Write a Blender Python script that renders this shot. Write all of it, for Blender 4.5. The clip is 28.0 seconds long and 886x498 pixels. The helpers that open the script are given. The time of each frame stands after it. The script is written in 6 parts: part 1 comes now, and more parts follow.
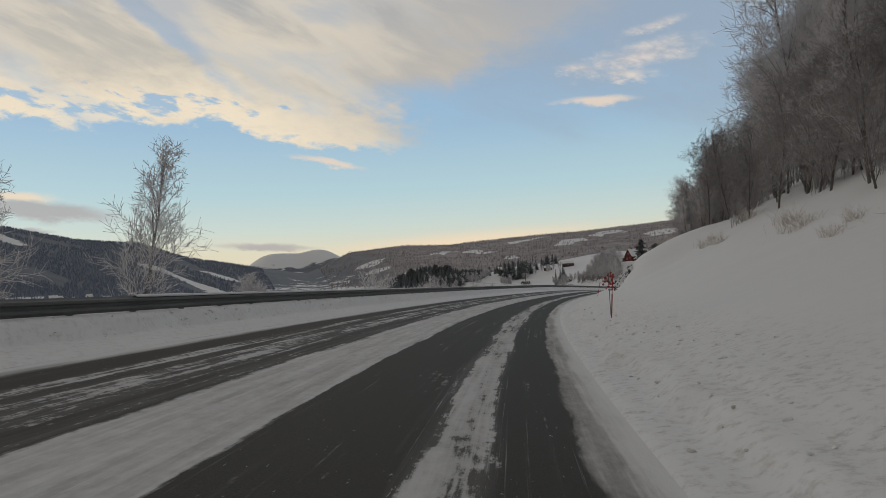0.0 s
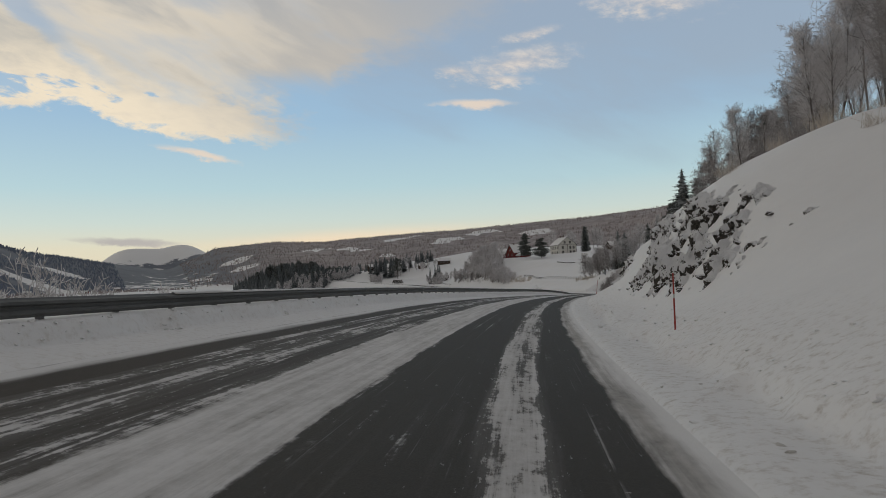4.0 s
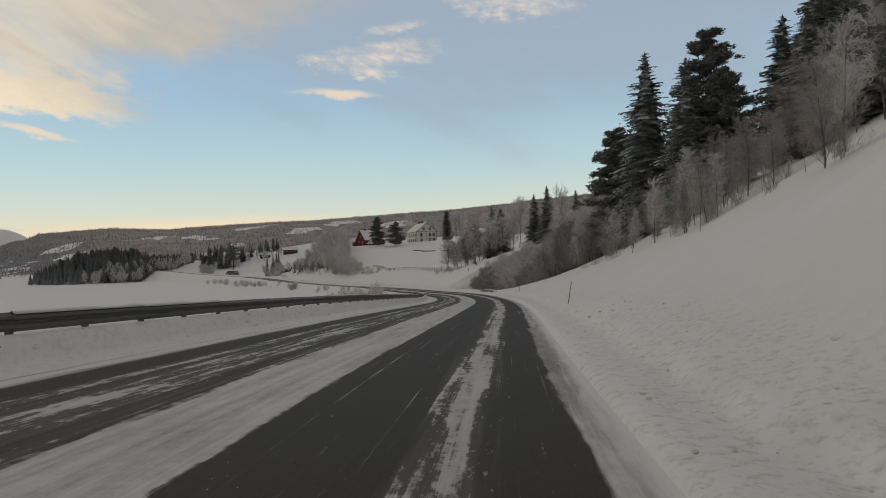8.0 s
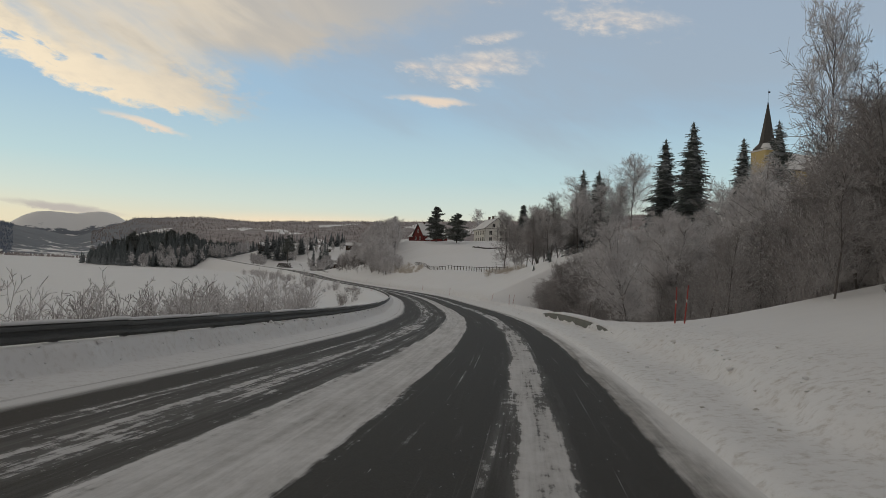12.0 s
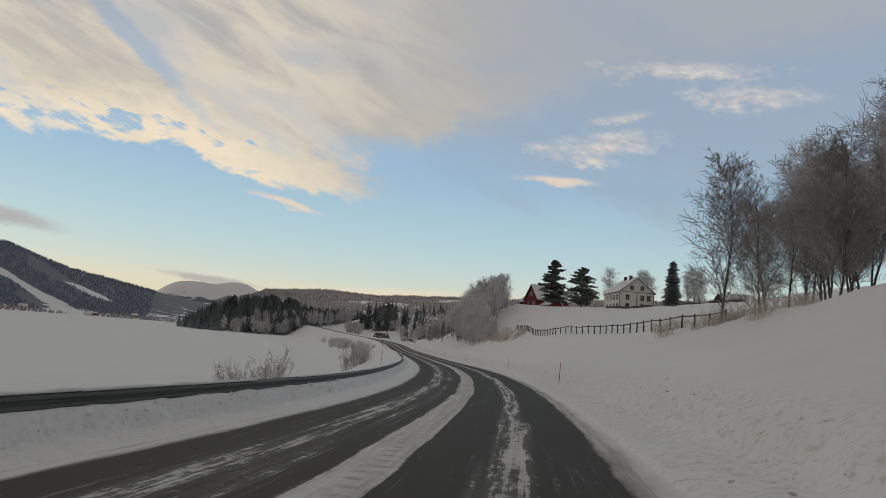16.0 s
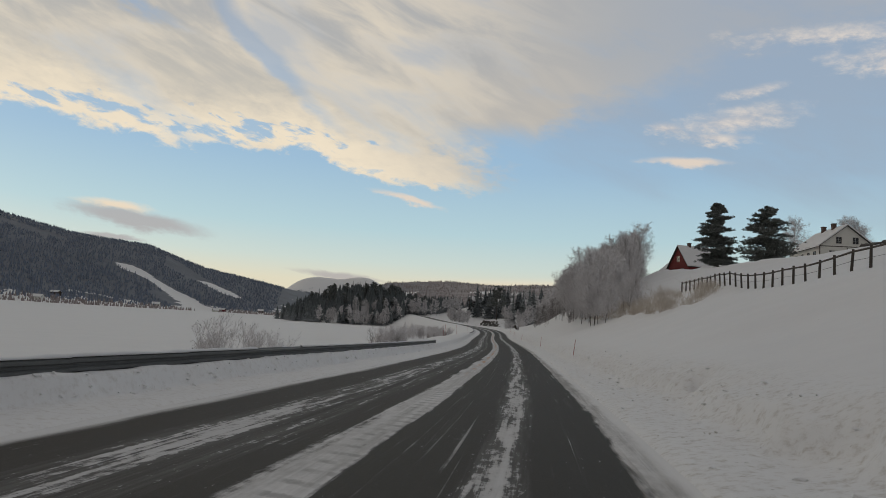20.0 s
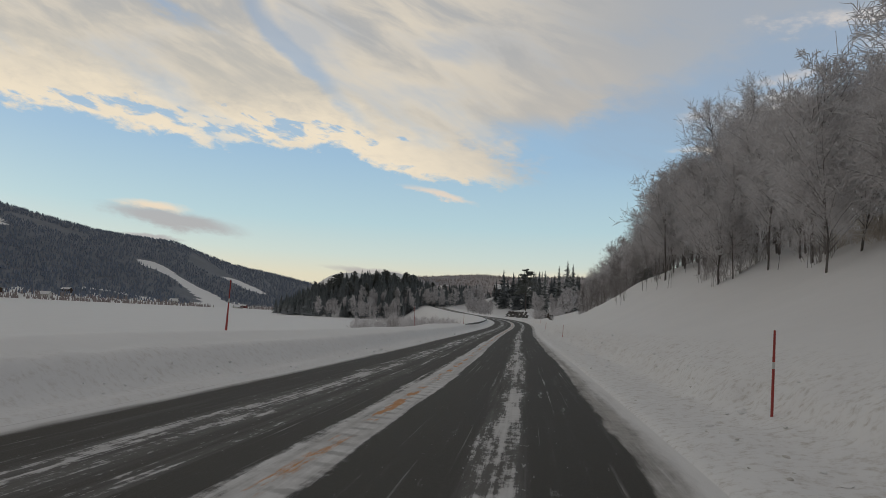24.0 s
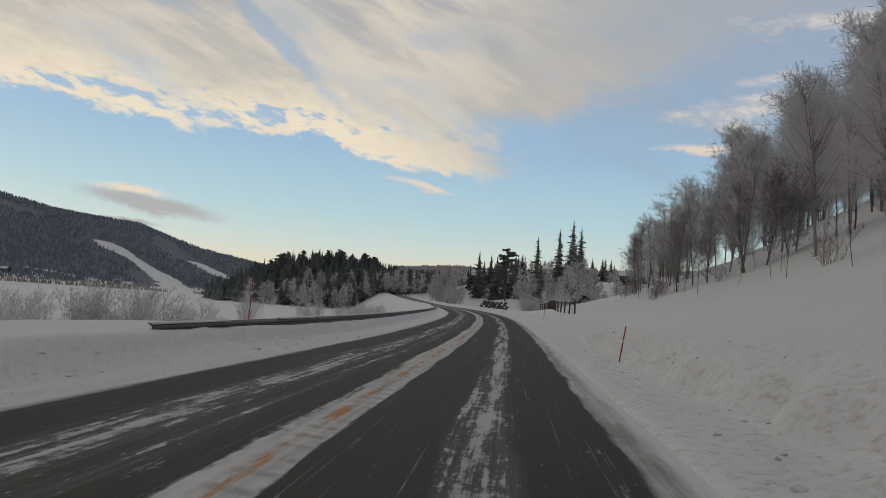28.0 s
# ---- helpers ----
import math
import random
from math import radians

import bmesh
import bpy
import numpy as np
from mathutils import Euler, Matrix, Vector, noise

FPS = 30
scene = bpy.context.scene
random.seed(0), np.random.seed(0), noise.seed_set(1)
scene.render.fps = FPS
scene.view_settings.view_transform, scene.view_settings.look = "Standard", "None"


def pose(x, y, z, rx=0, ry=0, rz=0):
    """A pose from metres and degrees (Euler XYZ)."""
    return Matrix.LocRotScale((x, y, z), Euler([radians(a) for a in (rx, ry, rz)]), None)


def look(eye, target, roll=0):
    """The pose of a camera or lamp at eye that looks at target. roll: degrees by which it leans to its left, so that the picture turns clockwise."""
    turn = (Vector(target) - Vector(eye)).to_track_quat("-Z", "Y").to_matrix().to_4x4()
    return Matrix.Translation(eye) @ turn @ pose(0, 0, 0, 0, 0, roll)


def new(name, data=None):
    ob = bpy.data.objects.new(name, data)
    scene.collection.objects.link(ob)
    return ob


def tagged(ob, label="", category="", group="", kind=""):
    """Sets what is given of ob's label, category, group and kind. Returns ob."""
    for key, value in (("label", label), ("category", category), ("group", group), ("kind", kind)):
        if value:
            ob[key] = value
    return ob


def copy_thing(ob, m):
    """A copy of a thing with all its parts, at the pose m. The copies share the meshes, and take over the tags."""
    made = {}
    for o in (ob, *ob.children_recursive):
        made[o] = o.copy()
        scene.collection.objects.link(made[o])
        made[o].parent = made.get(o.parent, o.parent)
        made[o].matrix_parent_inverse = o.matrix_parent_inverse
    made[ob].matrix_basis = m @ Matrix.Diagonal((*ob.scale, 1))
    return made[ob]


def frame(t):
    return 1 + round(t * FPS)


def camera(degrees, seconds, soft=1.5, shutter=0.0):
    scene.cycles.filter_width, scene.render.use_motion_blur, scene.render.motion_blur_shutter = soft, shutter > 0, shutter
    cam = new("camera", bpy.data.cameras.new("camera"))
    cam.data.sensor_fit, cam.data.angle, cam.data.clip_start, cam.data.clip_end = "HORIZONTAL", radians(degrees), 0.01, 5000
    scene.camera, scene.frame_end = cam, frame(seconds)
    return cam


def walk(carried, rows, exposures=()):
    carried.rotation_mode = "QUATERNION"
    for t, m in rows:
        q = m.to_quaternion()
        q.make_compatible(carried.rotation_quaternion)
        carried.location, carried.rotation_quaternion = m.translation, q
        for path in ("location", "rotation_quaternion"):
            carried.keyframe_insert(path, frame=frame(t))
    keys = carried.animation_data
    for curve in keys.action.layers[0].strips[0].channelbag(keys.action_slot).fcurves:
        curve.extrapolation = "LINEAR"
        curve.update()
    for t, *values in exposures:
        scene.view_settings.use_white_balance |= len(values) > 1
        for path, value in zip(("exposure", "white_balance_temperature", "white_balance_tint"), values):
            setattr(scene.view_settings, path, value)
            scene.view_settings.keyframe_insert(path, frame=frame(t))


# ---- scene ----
cam = camera(65.7, 28.0, soft=0.5)

# seconds, x, y, z, pitch, roll, yaw
PATH = [
    (0.0, 0.000, 0.000, 0.000, 2.95, 2.94, -0.20),
    (0.5, 1.052, 9.340, -0.064, 3.28, 2.62, -1.61),
    (1.0, 2.268, 18.658, -0.129, 3.18, 2.83, -2.22),
    (1.5, 3.623, 27.951, -0.194, 2.57, 1.61, -3.33),
    (2.0, 5.254, 37.193, -0.263, 2.01, 3.03, -5.64),
    (2.5, 7.219, 46.361, -0.337, 2.10, 2.78, -7.50),
    (3.0, 9.416, 55.471, -0.417, 2.18, 2.60, -8.56),
    (3.5, 11.772, 64.537, -0.503, 2.27, 2.53, -9.51),
    (4.0, 14.275, 73.567, -0.596, 2.35, 2.61, -10.42),
    (4.5, 16.926, 82.562, -0.699, 2.44, 2.80, -11.37),
    (5.0, 19.742, 91.492, -0.813, 2.56, 3.07, -12.57),
    (5.5, 22.719, 100.257, -0.941, 2.64, 2.89, -13.89),
    (6.0, 25.866, 108.713, -1.087, 2.45, 3.15, -15.87),
    (6.5, 29.205, 116.800, -1.252, 2.05, 2.94, -17.93),
    (7.0, 32.703, 124.595, -1.437, 1.09, 3.39, -19.33),
    (7.5, 36.307, 132.246, -1.638, 1.76, 2.72, -20.03),
    (8.0, 40.120, 139.876, -1.852, 1.27, 1.97, -22.00),
    (8.5, 44.118, 147.597, -2.087, 1.56, 1.29, -21.67),
    (9.0, 48.178, 155.490, -2.346, 1.27, 1.44, -21.69),
    (9.5, 52.395, 163.519, -2.633, 1.90, 1.49, -22.64),
    (10.0, 56.669, 171.737, -2.949, 2.75, 0.86, -21.23),
    (10.5, 60.847, 180.223, -3.294, 2.36, -0.76, -20.10),
    (11.0, 64.897, 188.961, -3.660, 2.03, -0.27, -18.55),
    (11.5, 68.780, 197.885, -4.026, 1.17, -1.82, -17.40),
    (12.0, 72.398, 206.918, -4.375, 2.02, -2.25, -15.19),
    (12.5, 75.765, 215.972, -4.694, 2.01, -2.70, -14.53),
    (13.0, 79.019, 224.968, -4.983, 2.11, -2.77, -14.16),
    (13.5, 82.123, 233.887, -5.245, 2.21, -2.95, -13.15),
    (14.0, 84.950, 242.723, -5.485, 2.30, -3.27, -11.27),
    (14.5, 87.391, 251.485, -5.708, 2.40, -3.71, -8.80),
    (15.0, 89.460, 260.171, -5.919, 2.05, -3.69, -6.93),
    (15.5, 91.247, 268.794, -6.119, 0.01, -2.94, -5.43),
    (15.7, 91.997, 272.204, -6.149, 0.61, -3.14, -5.13),
    (16.0, 93.114, 277.326, -6.307, 7.98, -4.46, -5.08),
    (16.5, 95.058, 285.786, -6.479, 8.95, -4.12, -3.48),
    (17.0, 96.804, 294.241, -6.631, 7.22, -3.78, -2.55),
    (17.5, 98.323, 302.694, -6.759, 7.02, -4.21, -0.52),
    (18.0, 99.571, 311.141, -6.860, 6.96, -4.27, 1.00),
    (18.5, 100.629, 319.575, -6.938, 6.61, -4.28, 1.99),
    (19.0, 101.512, 328.055, -7.003, 6.70, -4.47, 3.41),
    (19.5, 102.250, 336.650, -7.070, 6.71, -4.33, 4.06),
    (20.0, 102.855, 345.377, -7.145, 6.56, -3.46, 5.29),
    (20.5, 103.338, 354.208, -7.228, 6.67, -2.89, 5.73),
    (21.0, 103.669, 363.110, -7.311, 6.13, -2.57, 7.29),
    (21.5, 103.783, 372.061, -7.390, 6.75, -2.75, 8.52),
    (22.0, 103.777, 381.056, -7.460, 6.69, -2.54, 8.82),
    (22.5, 103.749, 390.099, -7.519, 6.64, -2.44, 8.80),
    (23.0, 103.746, 399.185, -7.563, 6.58, -2.49, 8.50),
    (23.5, 103.801, 408.310, -7.589, 6.52, -2.65, 8.07),
    (24.0, 103.893, 417.474, -7.596, 5.98, -2.79, 8.05),
    (24.5, 103.830, 426.681, -7.586, 5.02, -2.92, 6.94),
    (25.0, 103.590, 435.936, -7.561, 4.46, -3.40, 7.16),
    (25.5, 103.292, 445.240, -7.519, 4.56, -3.49, 7.63),
    (26.0, 102.952, 454.589, -7.466, 4.78, -3.65, 7.68),
    (26.5, 102.634, 463.977, -7.408, 5.31, -3.89, 7.32),
    (27.0, 102.358, 473.397, -7.342, 5.09, -3.78, 7.16),
    (27.5, 102.085, 482.832, -7.268, 5.43, -4.16, 7.28),
    (28.0, 101.887, 492.275, -7.188, 5.37, -4.01, 6.25),
]
# the clip's camera warms and lifts its picture a little in the shaded bends
walk(cam, [(t, pose(x, y, z, 90 + pit, rol, yaw)) for t, x, y, z, pit, rol, yaw in PATH],
     [(0.0, 0.0, 6500, 10), (4.0, 0.02, 6500, 10), (8.0, 0.08, 6800, 10), (12.0, 0.07, 6760, 10), (15.0, 0.02, 6620, 10), (18.0, 0.0, 6500, 10), (28.0, 0.0, 6450, 10)])

# ---------------------------------------------------------------- world and light
world = bpy.data.worlds.new("winter_sky")
scene.world = world
world.use_nodes = True


class Nodes:
    """Short-hand for building node trees."""

    def __init__(self, tree):
        self.t = tree

    def n(self, kind, **kw):
        nd = self.t.nodes.new(kind)
        for k, v in kw.items():
            if k == "op":
                nd.operation = v
            elif k == "blend":
                nd.blend_type = v
            elif k == "dtype":
                nd.data_type = v
        return nd

    def link(self, a, b):
        self.t.links.new(a, b)

    def put(self, sock, v):
        if isinstance(v, bpy.types.NodeSocket):
            self.link(v, sock)
        else:
            sock.default_value = v

    def math(self, op, a, b=0.0, c=None, clamp=False):
        nd = self.n("ShaderNodeMath", op=op)
        nd.use_clamp = clamp
        self.put(nd.inputs[0], a)
        self.put(nd.inputs[1], b)
        if c is not None:
            self.put(nd.inputs[2], c)
        return nd.outputs[0]

    def step(self, v, a, b):
        """0 below a, 1 above b, smooth between."""
        nd = self.n("ShaderNodeMapRange")
        nd.interpolation_type = "SMOOTHSTEP"
        self.put(nd.inputs["Value"], v)
        self.put(nd.inputs["From Min"], a)
        self.put(nd.inputs["From Max"], b)
        return nd.outputs[0]

    def mix(self, fac, a, b, blend="MIX"):
        nd = self.n("ShaderNodeMix", dtype="RGBA", blend=blend)
        self.put(nd.inputs[0], fac)
        self.put(nd.inputs[6], a if isinstance(a, bpy.types.NodeSocket) else (*a, 1))
        self.put(nd.inputs[7], b if isinstance(b, bpy.types.NodeSocket) else (*b, 1))
        return nd.outputs[2]

    def noise(self, vec, scale, detail=4.0, rough=0.55, dist=0.0):
        nd = self.n("ShaderNodeTexNoise")
        self.put(nd.inputs["Vector"], vec)
        self.put(nd.inputs["Scale"], scale)
        self.put(nd.inputs["Detail"], detail)
        self.put(nd.inputs["Roughness"], rough)
        self.put(nd.inputs["Distortion"], dist)
        return nd.outputs[0]

    def xyz(self, x, y, z=0.0):
        nd = self.n("ShaderNodeCombineXYZ")
        for s, v in zip(nd.inputs, (x, y, z)):
            self.put(s, v)
        return nd.outputs[0]

    def sep(self, vec):
        nd = self.n("ShaderNodeSeparateXYZ")
        self.link(vec, nd.inputs[0])
        return nd.outputs

    def scaled(self, vec, s):
        nd = self.n("ShaderNodeMapping")
        self.link(vec, nd.inputs[0])
        nd.inputs["Scale"].default_value = s
        return nd.outputs[0]


SUN_EL, SUN_AZ = 5.0, -58.0   # degrees above the horizon, and clockwise from the y axis


def build_sky():
    w = Nodes(world.node_tree)
    world.node_tree.nodes.clear()
    sky = w.n("ShaderNodeTexSky")
    sky.sky_type = "NISHITA"
    sky.sun_disc = False
    sky.sun_elevation = radians(SUN_EL)
    sky.sun_rotation = radians(SUN_AZ)
    sky.altitude = 300
    sky.air_density, sky.dust_density, sky.ozone_density = 1.0, 0.6, 2.0
    geo = w.n("ShaderNodeTexCoord")
    dx, dy, dz = w.sep(geo.outputs["Generated"])
    az = w.math("MULTIPLY", w.math("ARCTAN2", dx, dy), 57.2958)
    el = w.math("MULTIPLY", w.math("ARCSINE", dz), 57.2958)
    # clear air: pale yellow at the horizon, cyan, then blue
    ramp = w.n("ShaderNodeValToRGB")
    w.link(w.math("DIVIDE", el, 60.0, clamp=True), ramp.inputs[0])
    cols = [(0.0, (0.80, 0.68, 0.50)), (0.055, (0.77, 0.72, 0.56)), (0.085, (0.63, 0.72, 0.67)), (0.13, (0.49, 0.67, 0.72)),
            (0.22, (0.36, 0.54, 0.71)), (0.42, (0.28, 0.42, 0.64)), (1.0, (0.30, 0.36, 0.48))]
    while len(ramp.color_ramp.elements) < len(cols):
        ramp.color_ramp.elements.new(0.5)
    for e, (p, c) in zip(ramp.color_ramp.elements, cols):
        e.position, e.color = p, (*c, 1)
    clear = w.mix(0.12, ramp.outputs[0], w.mix(1.0, sky.outputs[0], (0.12, 0.12, 0.12), "MULTIPLY"))

    def turned(turn, ka, ke, z, scale, detail, rough, dist=0.3):
        """Noise drawn out along a direction of the sky, about -0.5 to 0.5."""
        c, s = math.cos(radians(turn)), math.sin(radians(turn))
        a = w.math("ADD", w.math("MULTIPLY", az, c), w.math("MULTIPLY", el, s))
        b = w.math("SUBTRACT", w.math("MULTIPLY", el, c), w.math("MULTIPLY", az, s))
        return w.math("SUBTRACT", w.noise(w.xyz(w.math("MULTIPLY", a, ka), w.math("MULTIPLY", b, ke), z), scale, detail, rough, dist), 0.5)

    broad = turned(-14, 0.045, 0.13, 0.0, 1.5, 4, 0.5, 0.4)
    streak = turned(-22, 0.06, 0.24, 7.0, 1.5, 7, 0.58, 0.5)
    puff = turned(-4, 0.22, 0.50, 1.0, 1.9, 6, 0.6, 0.3)
    fine = turned(-8, 0.5, 1.1, 4.0, 1.4, 6, 0.62, 0.2)

    def profile(pairs):
        """A height over the horizon that follows the azimuth."""
        r = w.n("ShaderNodeValToRGB")
        w.link(w.math("DIVIDE", w.math("ADD", az, 60.0), 120.0, clamp=True), r.inputs[0])
        while len(r.color_ramp.elements) < len(pairs):
            r.color_ramp.elements.new(0.5)
        for e, (a, v) in zip(r.color_ramp.elements, pairs):
            e.position, e.color = (a + 60.0) / 120.0, (v / 40.0, v / 40.0, v / 40.0, 1)
        return w.math("MULTIPLY", r.outputs[0], 40.0)

    def blob(a, e, ra, re, turn, amount=1.0):
        c, s = math.cos(radians(turn)), math.sin(radians(turn))
        x = w.math("SUBTRACT", A, a)
        y = w.math("SUBTRACT", E, e)
        u = w.math("DIVIDE", w.math("ADD", w.math("MULTIPLY", x, c), w.math("MULTIPLY", y, s)), ra)
        v = w.math("DIVIDE", w.math("SUBTRACT", w.math("MULTIPLY", y, c), w.math("MULTIPLY", x, s)), re)
        r = w.math("SQRT", w.math("ADD", w.math("MULTIPLY", u, u), w.math("MULTIPLY", v, v)))
        return w.math("MULTIPLY", w.math("SUBTRACT", 1.0, r), amount)

    def many(*bl):
        m = bl[0]
        for b in bl[1:]:
            m = w.math("SMOOTH_MAX", m, b, 0.12)
        return m

    # a thin grey veil high up and towards the right
    veil_n = w.math("ADD", w.math("MULTIPLY", broad, 1.6), w.math("MULTIPLY", streak, 0.9))
    veil = w.math("MULTIPLY", w.step(w.math("ADD", w.math("SUBTRACT", el, profile([(-60, 18), (-2, 17), (4, 14), (12, 11), (25, 10), (60, 9)])), w.math("MULTIPLY", veil_n, 9.0)), -2.0, 9.0), 0.66)
    out = w.mix(veil, clear, (0.33, 0.39, 0.465))
    # the great bank of cloud: a ragged, sunlit lower edge with a soft body above it
    edge = profile([(-60, 14.2), (-46, 13.6), (-36, 13.6), (-29.5, 12.8), (-23, 13.2), (-17.2, 13.8), (-15, 12.7), (-12.6, 11.9), (-8.8, 11.3), (-3.0, 11.3),
                    (0.3, 11.3), (1.0, 12.6), (1.6, 14.8), (4, 16.2), (9, 17.2), (13, 18.9), (17, 20.6), (30, 22.0), (60, 23)])
    rag = w.math("ADD", w.math("MULTIPLY", puff, 3.2), w.math("MULTIPLY", fine, 1.8))
    over = w.math("ADD", w.math("SUBTRACT", el, edge), rag)
    right = w.step(az, -3.0, 9.0)
    body = w.step(over, -0.1, w.math("ADD", 0.8, w.math("MULTIPLY", right, 3.2)))
    A = w.math("ADD", az, w.math("MULTIPLY", broad, 6.0))
    E = w.math("ADD", el, w.math("ADD", w.math("MULTIPLY", puff, 1.4), w.math("MULTIPLY", streak, 2.0)))
    gap = many(blob(-22.5, 21.6, 8.0, 1.0, -38), blob(-33, 22.5, 5.0, 0.5, -12, 0.7))
    body = w.math("MULTIPLY", body, w.math("SUBTRACT", 1.0, w.math("MULTIPLY", w.step(w.math("ADD", gap, w.math("MULTIPLY", streak, 1.6)), -0.35, 0.6), 0.7)))
    thin = w.step(w.math("ADD", w.math("MULTIPLY", broad, 1.7), streak), 0.02, 0.42)
    body = w.math("MULTIPLY", body, w.math("SUBTRACT", 1.0, w.math("MULTIPLY", thin, 0.5)))
    slant = w.math("ADD", w.math("ADD", az, w.math("MULTIPLY", w.math("SUBTRACT", el, 11.5), 0.85)), w.math("ADD", w.math("MULTIPLY", puff, 9.0), w.math("MULTIPLY", fine, 5.0)))
    body = w.math("MULTIPLY", body, w.math("SUBTRACT", 1.0, w.math("MULTIPLY", w.step(slant, -4.5, 1.5), w.step(w.math("ADD", el, w.math("MULTIPLY", streak, 4.0)), 17.4, 14.6))))
    # rows of small holes just above the edge
    A = az
    E = w.math("ADD", el, w.math("MULTIPLY", broad, 1.2))
    holes = many(blob(-23, 14.7, 8.5, 1.3, 1), blob(-35, 14.8, 8.0, 0.9, 2, 0.9))
    cell = turned(-10, 0.34, 1.0, 9.0, 1.5, 4, 0.55, 0.3)
    holes = w.math("MULTIPLY", w.step(w.math("ADD", holes, w.math("MULTIPLY", cell, 4.5)), 0.22, 0.95), 0.9)
    body = w.math("MULTIPLY", body, w.math("SUBTRACT", 1.0, holes))
    body = w.math("MULTIPLY", body, w.math("SUBTRACT", 0.97, w.math("MULTIPLY", w.step(az, 2.0, 16.0), 0.42)))
    # cream where the low sun reaches under the edge, greyer in the thick of it
    sunny = w.math("MULTIPLY", w.math("SUBTRACT", 1.0, w.step(w.math("ADD", over, w.math("MULTIPLY", streak, 7.0)), 0.9, 5.2)), w.step(az, 3.0, -15.0))
    rays = w.math("MULTIPLY", w.step(w.math("ADD", w.math("MULTIPLY", streak, 2.4), broad), -0.32, 0.34), w.step(az, 10.0, -14.0))
    mid = w.mix(w.step(az, -20.0, 6.0), (0.53, 0.50, 0.44), (0.48, 0.455, 0.42))
    mid = w.mix(w.math("MULTIPLY", w.step(w.math("ADD", el, w.math("MULTIPLY", broad, 10.0)), 17.0, 25.0), 0.75), mid, (0.40, 0.41, 0.42))
    col = w.mix(w.math("MULTIPLY", rays, 0.70), mid, (0.80, 0.70, 0.55))
    col = w.mix(w.math("MULTIPLY", sunny, 0.75), col, (0.95, 0.81, 0.60))
    col = w.mix(w.math("MULTIPLY", w.step(puff, 0.0, 0.35), 0.22), col, (0.46, 0.45, 0.45))
    out = w.mix(body, out, col)
    # the deck of cloud goes on overhead and behind
    deck = w.math("MAXIMUM", w.step(el, 29.0, 44.0), w.step(w.math("ABSOLUTE", az), 52.0, 90.0))
    out = w.mix(w.math("MULTIPLY", deck, 0.92), out, w.mix(w.math("ADD", puff, 0.5), (0.17, 0.172, 0.18), (0.30, 0.29, 0.275)))
    # the small clouds by themselves
    A = w.math("ADD", az, w.math("MULTIPLY", puff, 2.2))
    E = w.math("ADD", el, w.math("ADD", w.math("MULTIPLY", puff, 0.7), w.math("MULTIPLY", fine, 0.5)))
    n_all = w.math("ADD", w.math("MULTIPLY", puff, 1.0), w.math("MULTIPLY", fine, 1.1))
    small2 = many(blob(17.3, 17.1, 6.2, 1.35, 7), blob(12.2, 16.7, 2.4, 0.7, -4), blob(16.0, 15.9, 3.4, 0.6, -3), blob(18.6, 19.2, 3.2, 0.6, 8, 0.8), blob(29, 20.4, 6.0, 1.3, -8, 0.8), blob(24, 22.6, 9, 1.0, -4, 0.7))
    f2 = w.step(w.math("ADD", small2, n_all), -0.05, 0.95)
    out = w.mix(w.math("MULTIPLY", f2, 0.85), out, w.mix(w.step(w.math("ADD", fine, puff), -0.25, 0.3), (0.50, 0.50, 0.52), (0.76, 0.68, 0.60)))
    small = many(blob(13.8, 14.1, 4.2, 0.55, -3), blob(-8.6, 10.45, 3.6, 0.46, -12))
    f1 = w.step(w.math("ADD", small, w.math("MULTIPLY", n_all, 0.6)), 0.0, 0.75)
    out = w.mix(w.math("MULTIPLY", f1, 0.85), out, (0.80, 0.66, 0.53))
    lens = many(blob(-30.0, 6.80, 6.6, 0.95, -6), blob(-31.5, 5.35, 3.0, 0.32, 0), blob(-14, 3.7, 5.2, 0.42, -4, 0.8))
    out = w.mix(w.math("MULTIPLY", w.step(w.math("ADD", lens, w.math("MULTIPLY", n_all, 0.3)), 0.0, 0.65), 0.8), out, (0.42, 0.39, 0.39))
    glow = many(blob(-31.5, 7.75, 3.4, 0.45, -2), blob(2, 3.4, 17, 1.3, 2, 0.7))
    out = w.mix(w.math("MULTIPLY", w.step(w.math("ADD", glow, w.math("MULTIPLY", n_all, 0.3)), 0.0, 0.8), 0.75), out, (0.93, 0.72, 0.50))
    # under the horizon: snow haze
    out = w.mix(w.step(el, 0.0, -2.0), out, (0.22, 0.225, 0.24))
    bg = w.n("ShaderNodeBackground")
    w.link(out, bg.inputs[0])
    bg.inputs[1].default_value = 1.0
    o = w.n("ShaderNodeOutputWorld")
    w.link(bg.outputs[0], o.inputs[0])


build_sky()
sun = new("sun", bpy.data.lights.new("sun", "SUN"))
sun.data.energy, sun.data.angle, sun.data.color = 0.5, radians(10), (1.0, 0.80, 0.58)
sun.matrix_world = look((0, 0, 0), (-math.sin(radians(SUN_AZ)), -math.cos(radians(SUN_AZ)), -math.tan(radians(SUN_EL))))


# ---------------------------------------------------------------- materials
def material(name, rough=0.8):
    m = bpy.data.materials.new(name)
    m.use_nodes = True
    g = Nodes(m.node_tree)
    b = m.node_tree.nodes["Principled BSDF"]
    b.inputs["Roughness"].default_value = rough
    g.b = b
    g.pos = g.n("ShaderNodeNewGeometry").outputs["Position"]
    return m, g


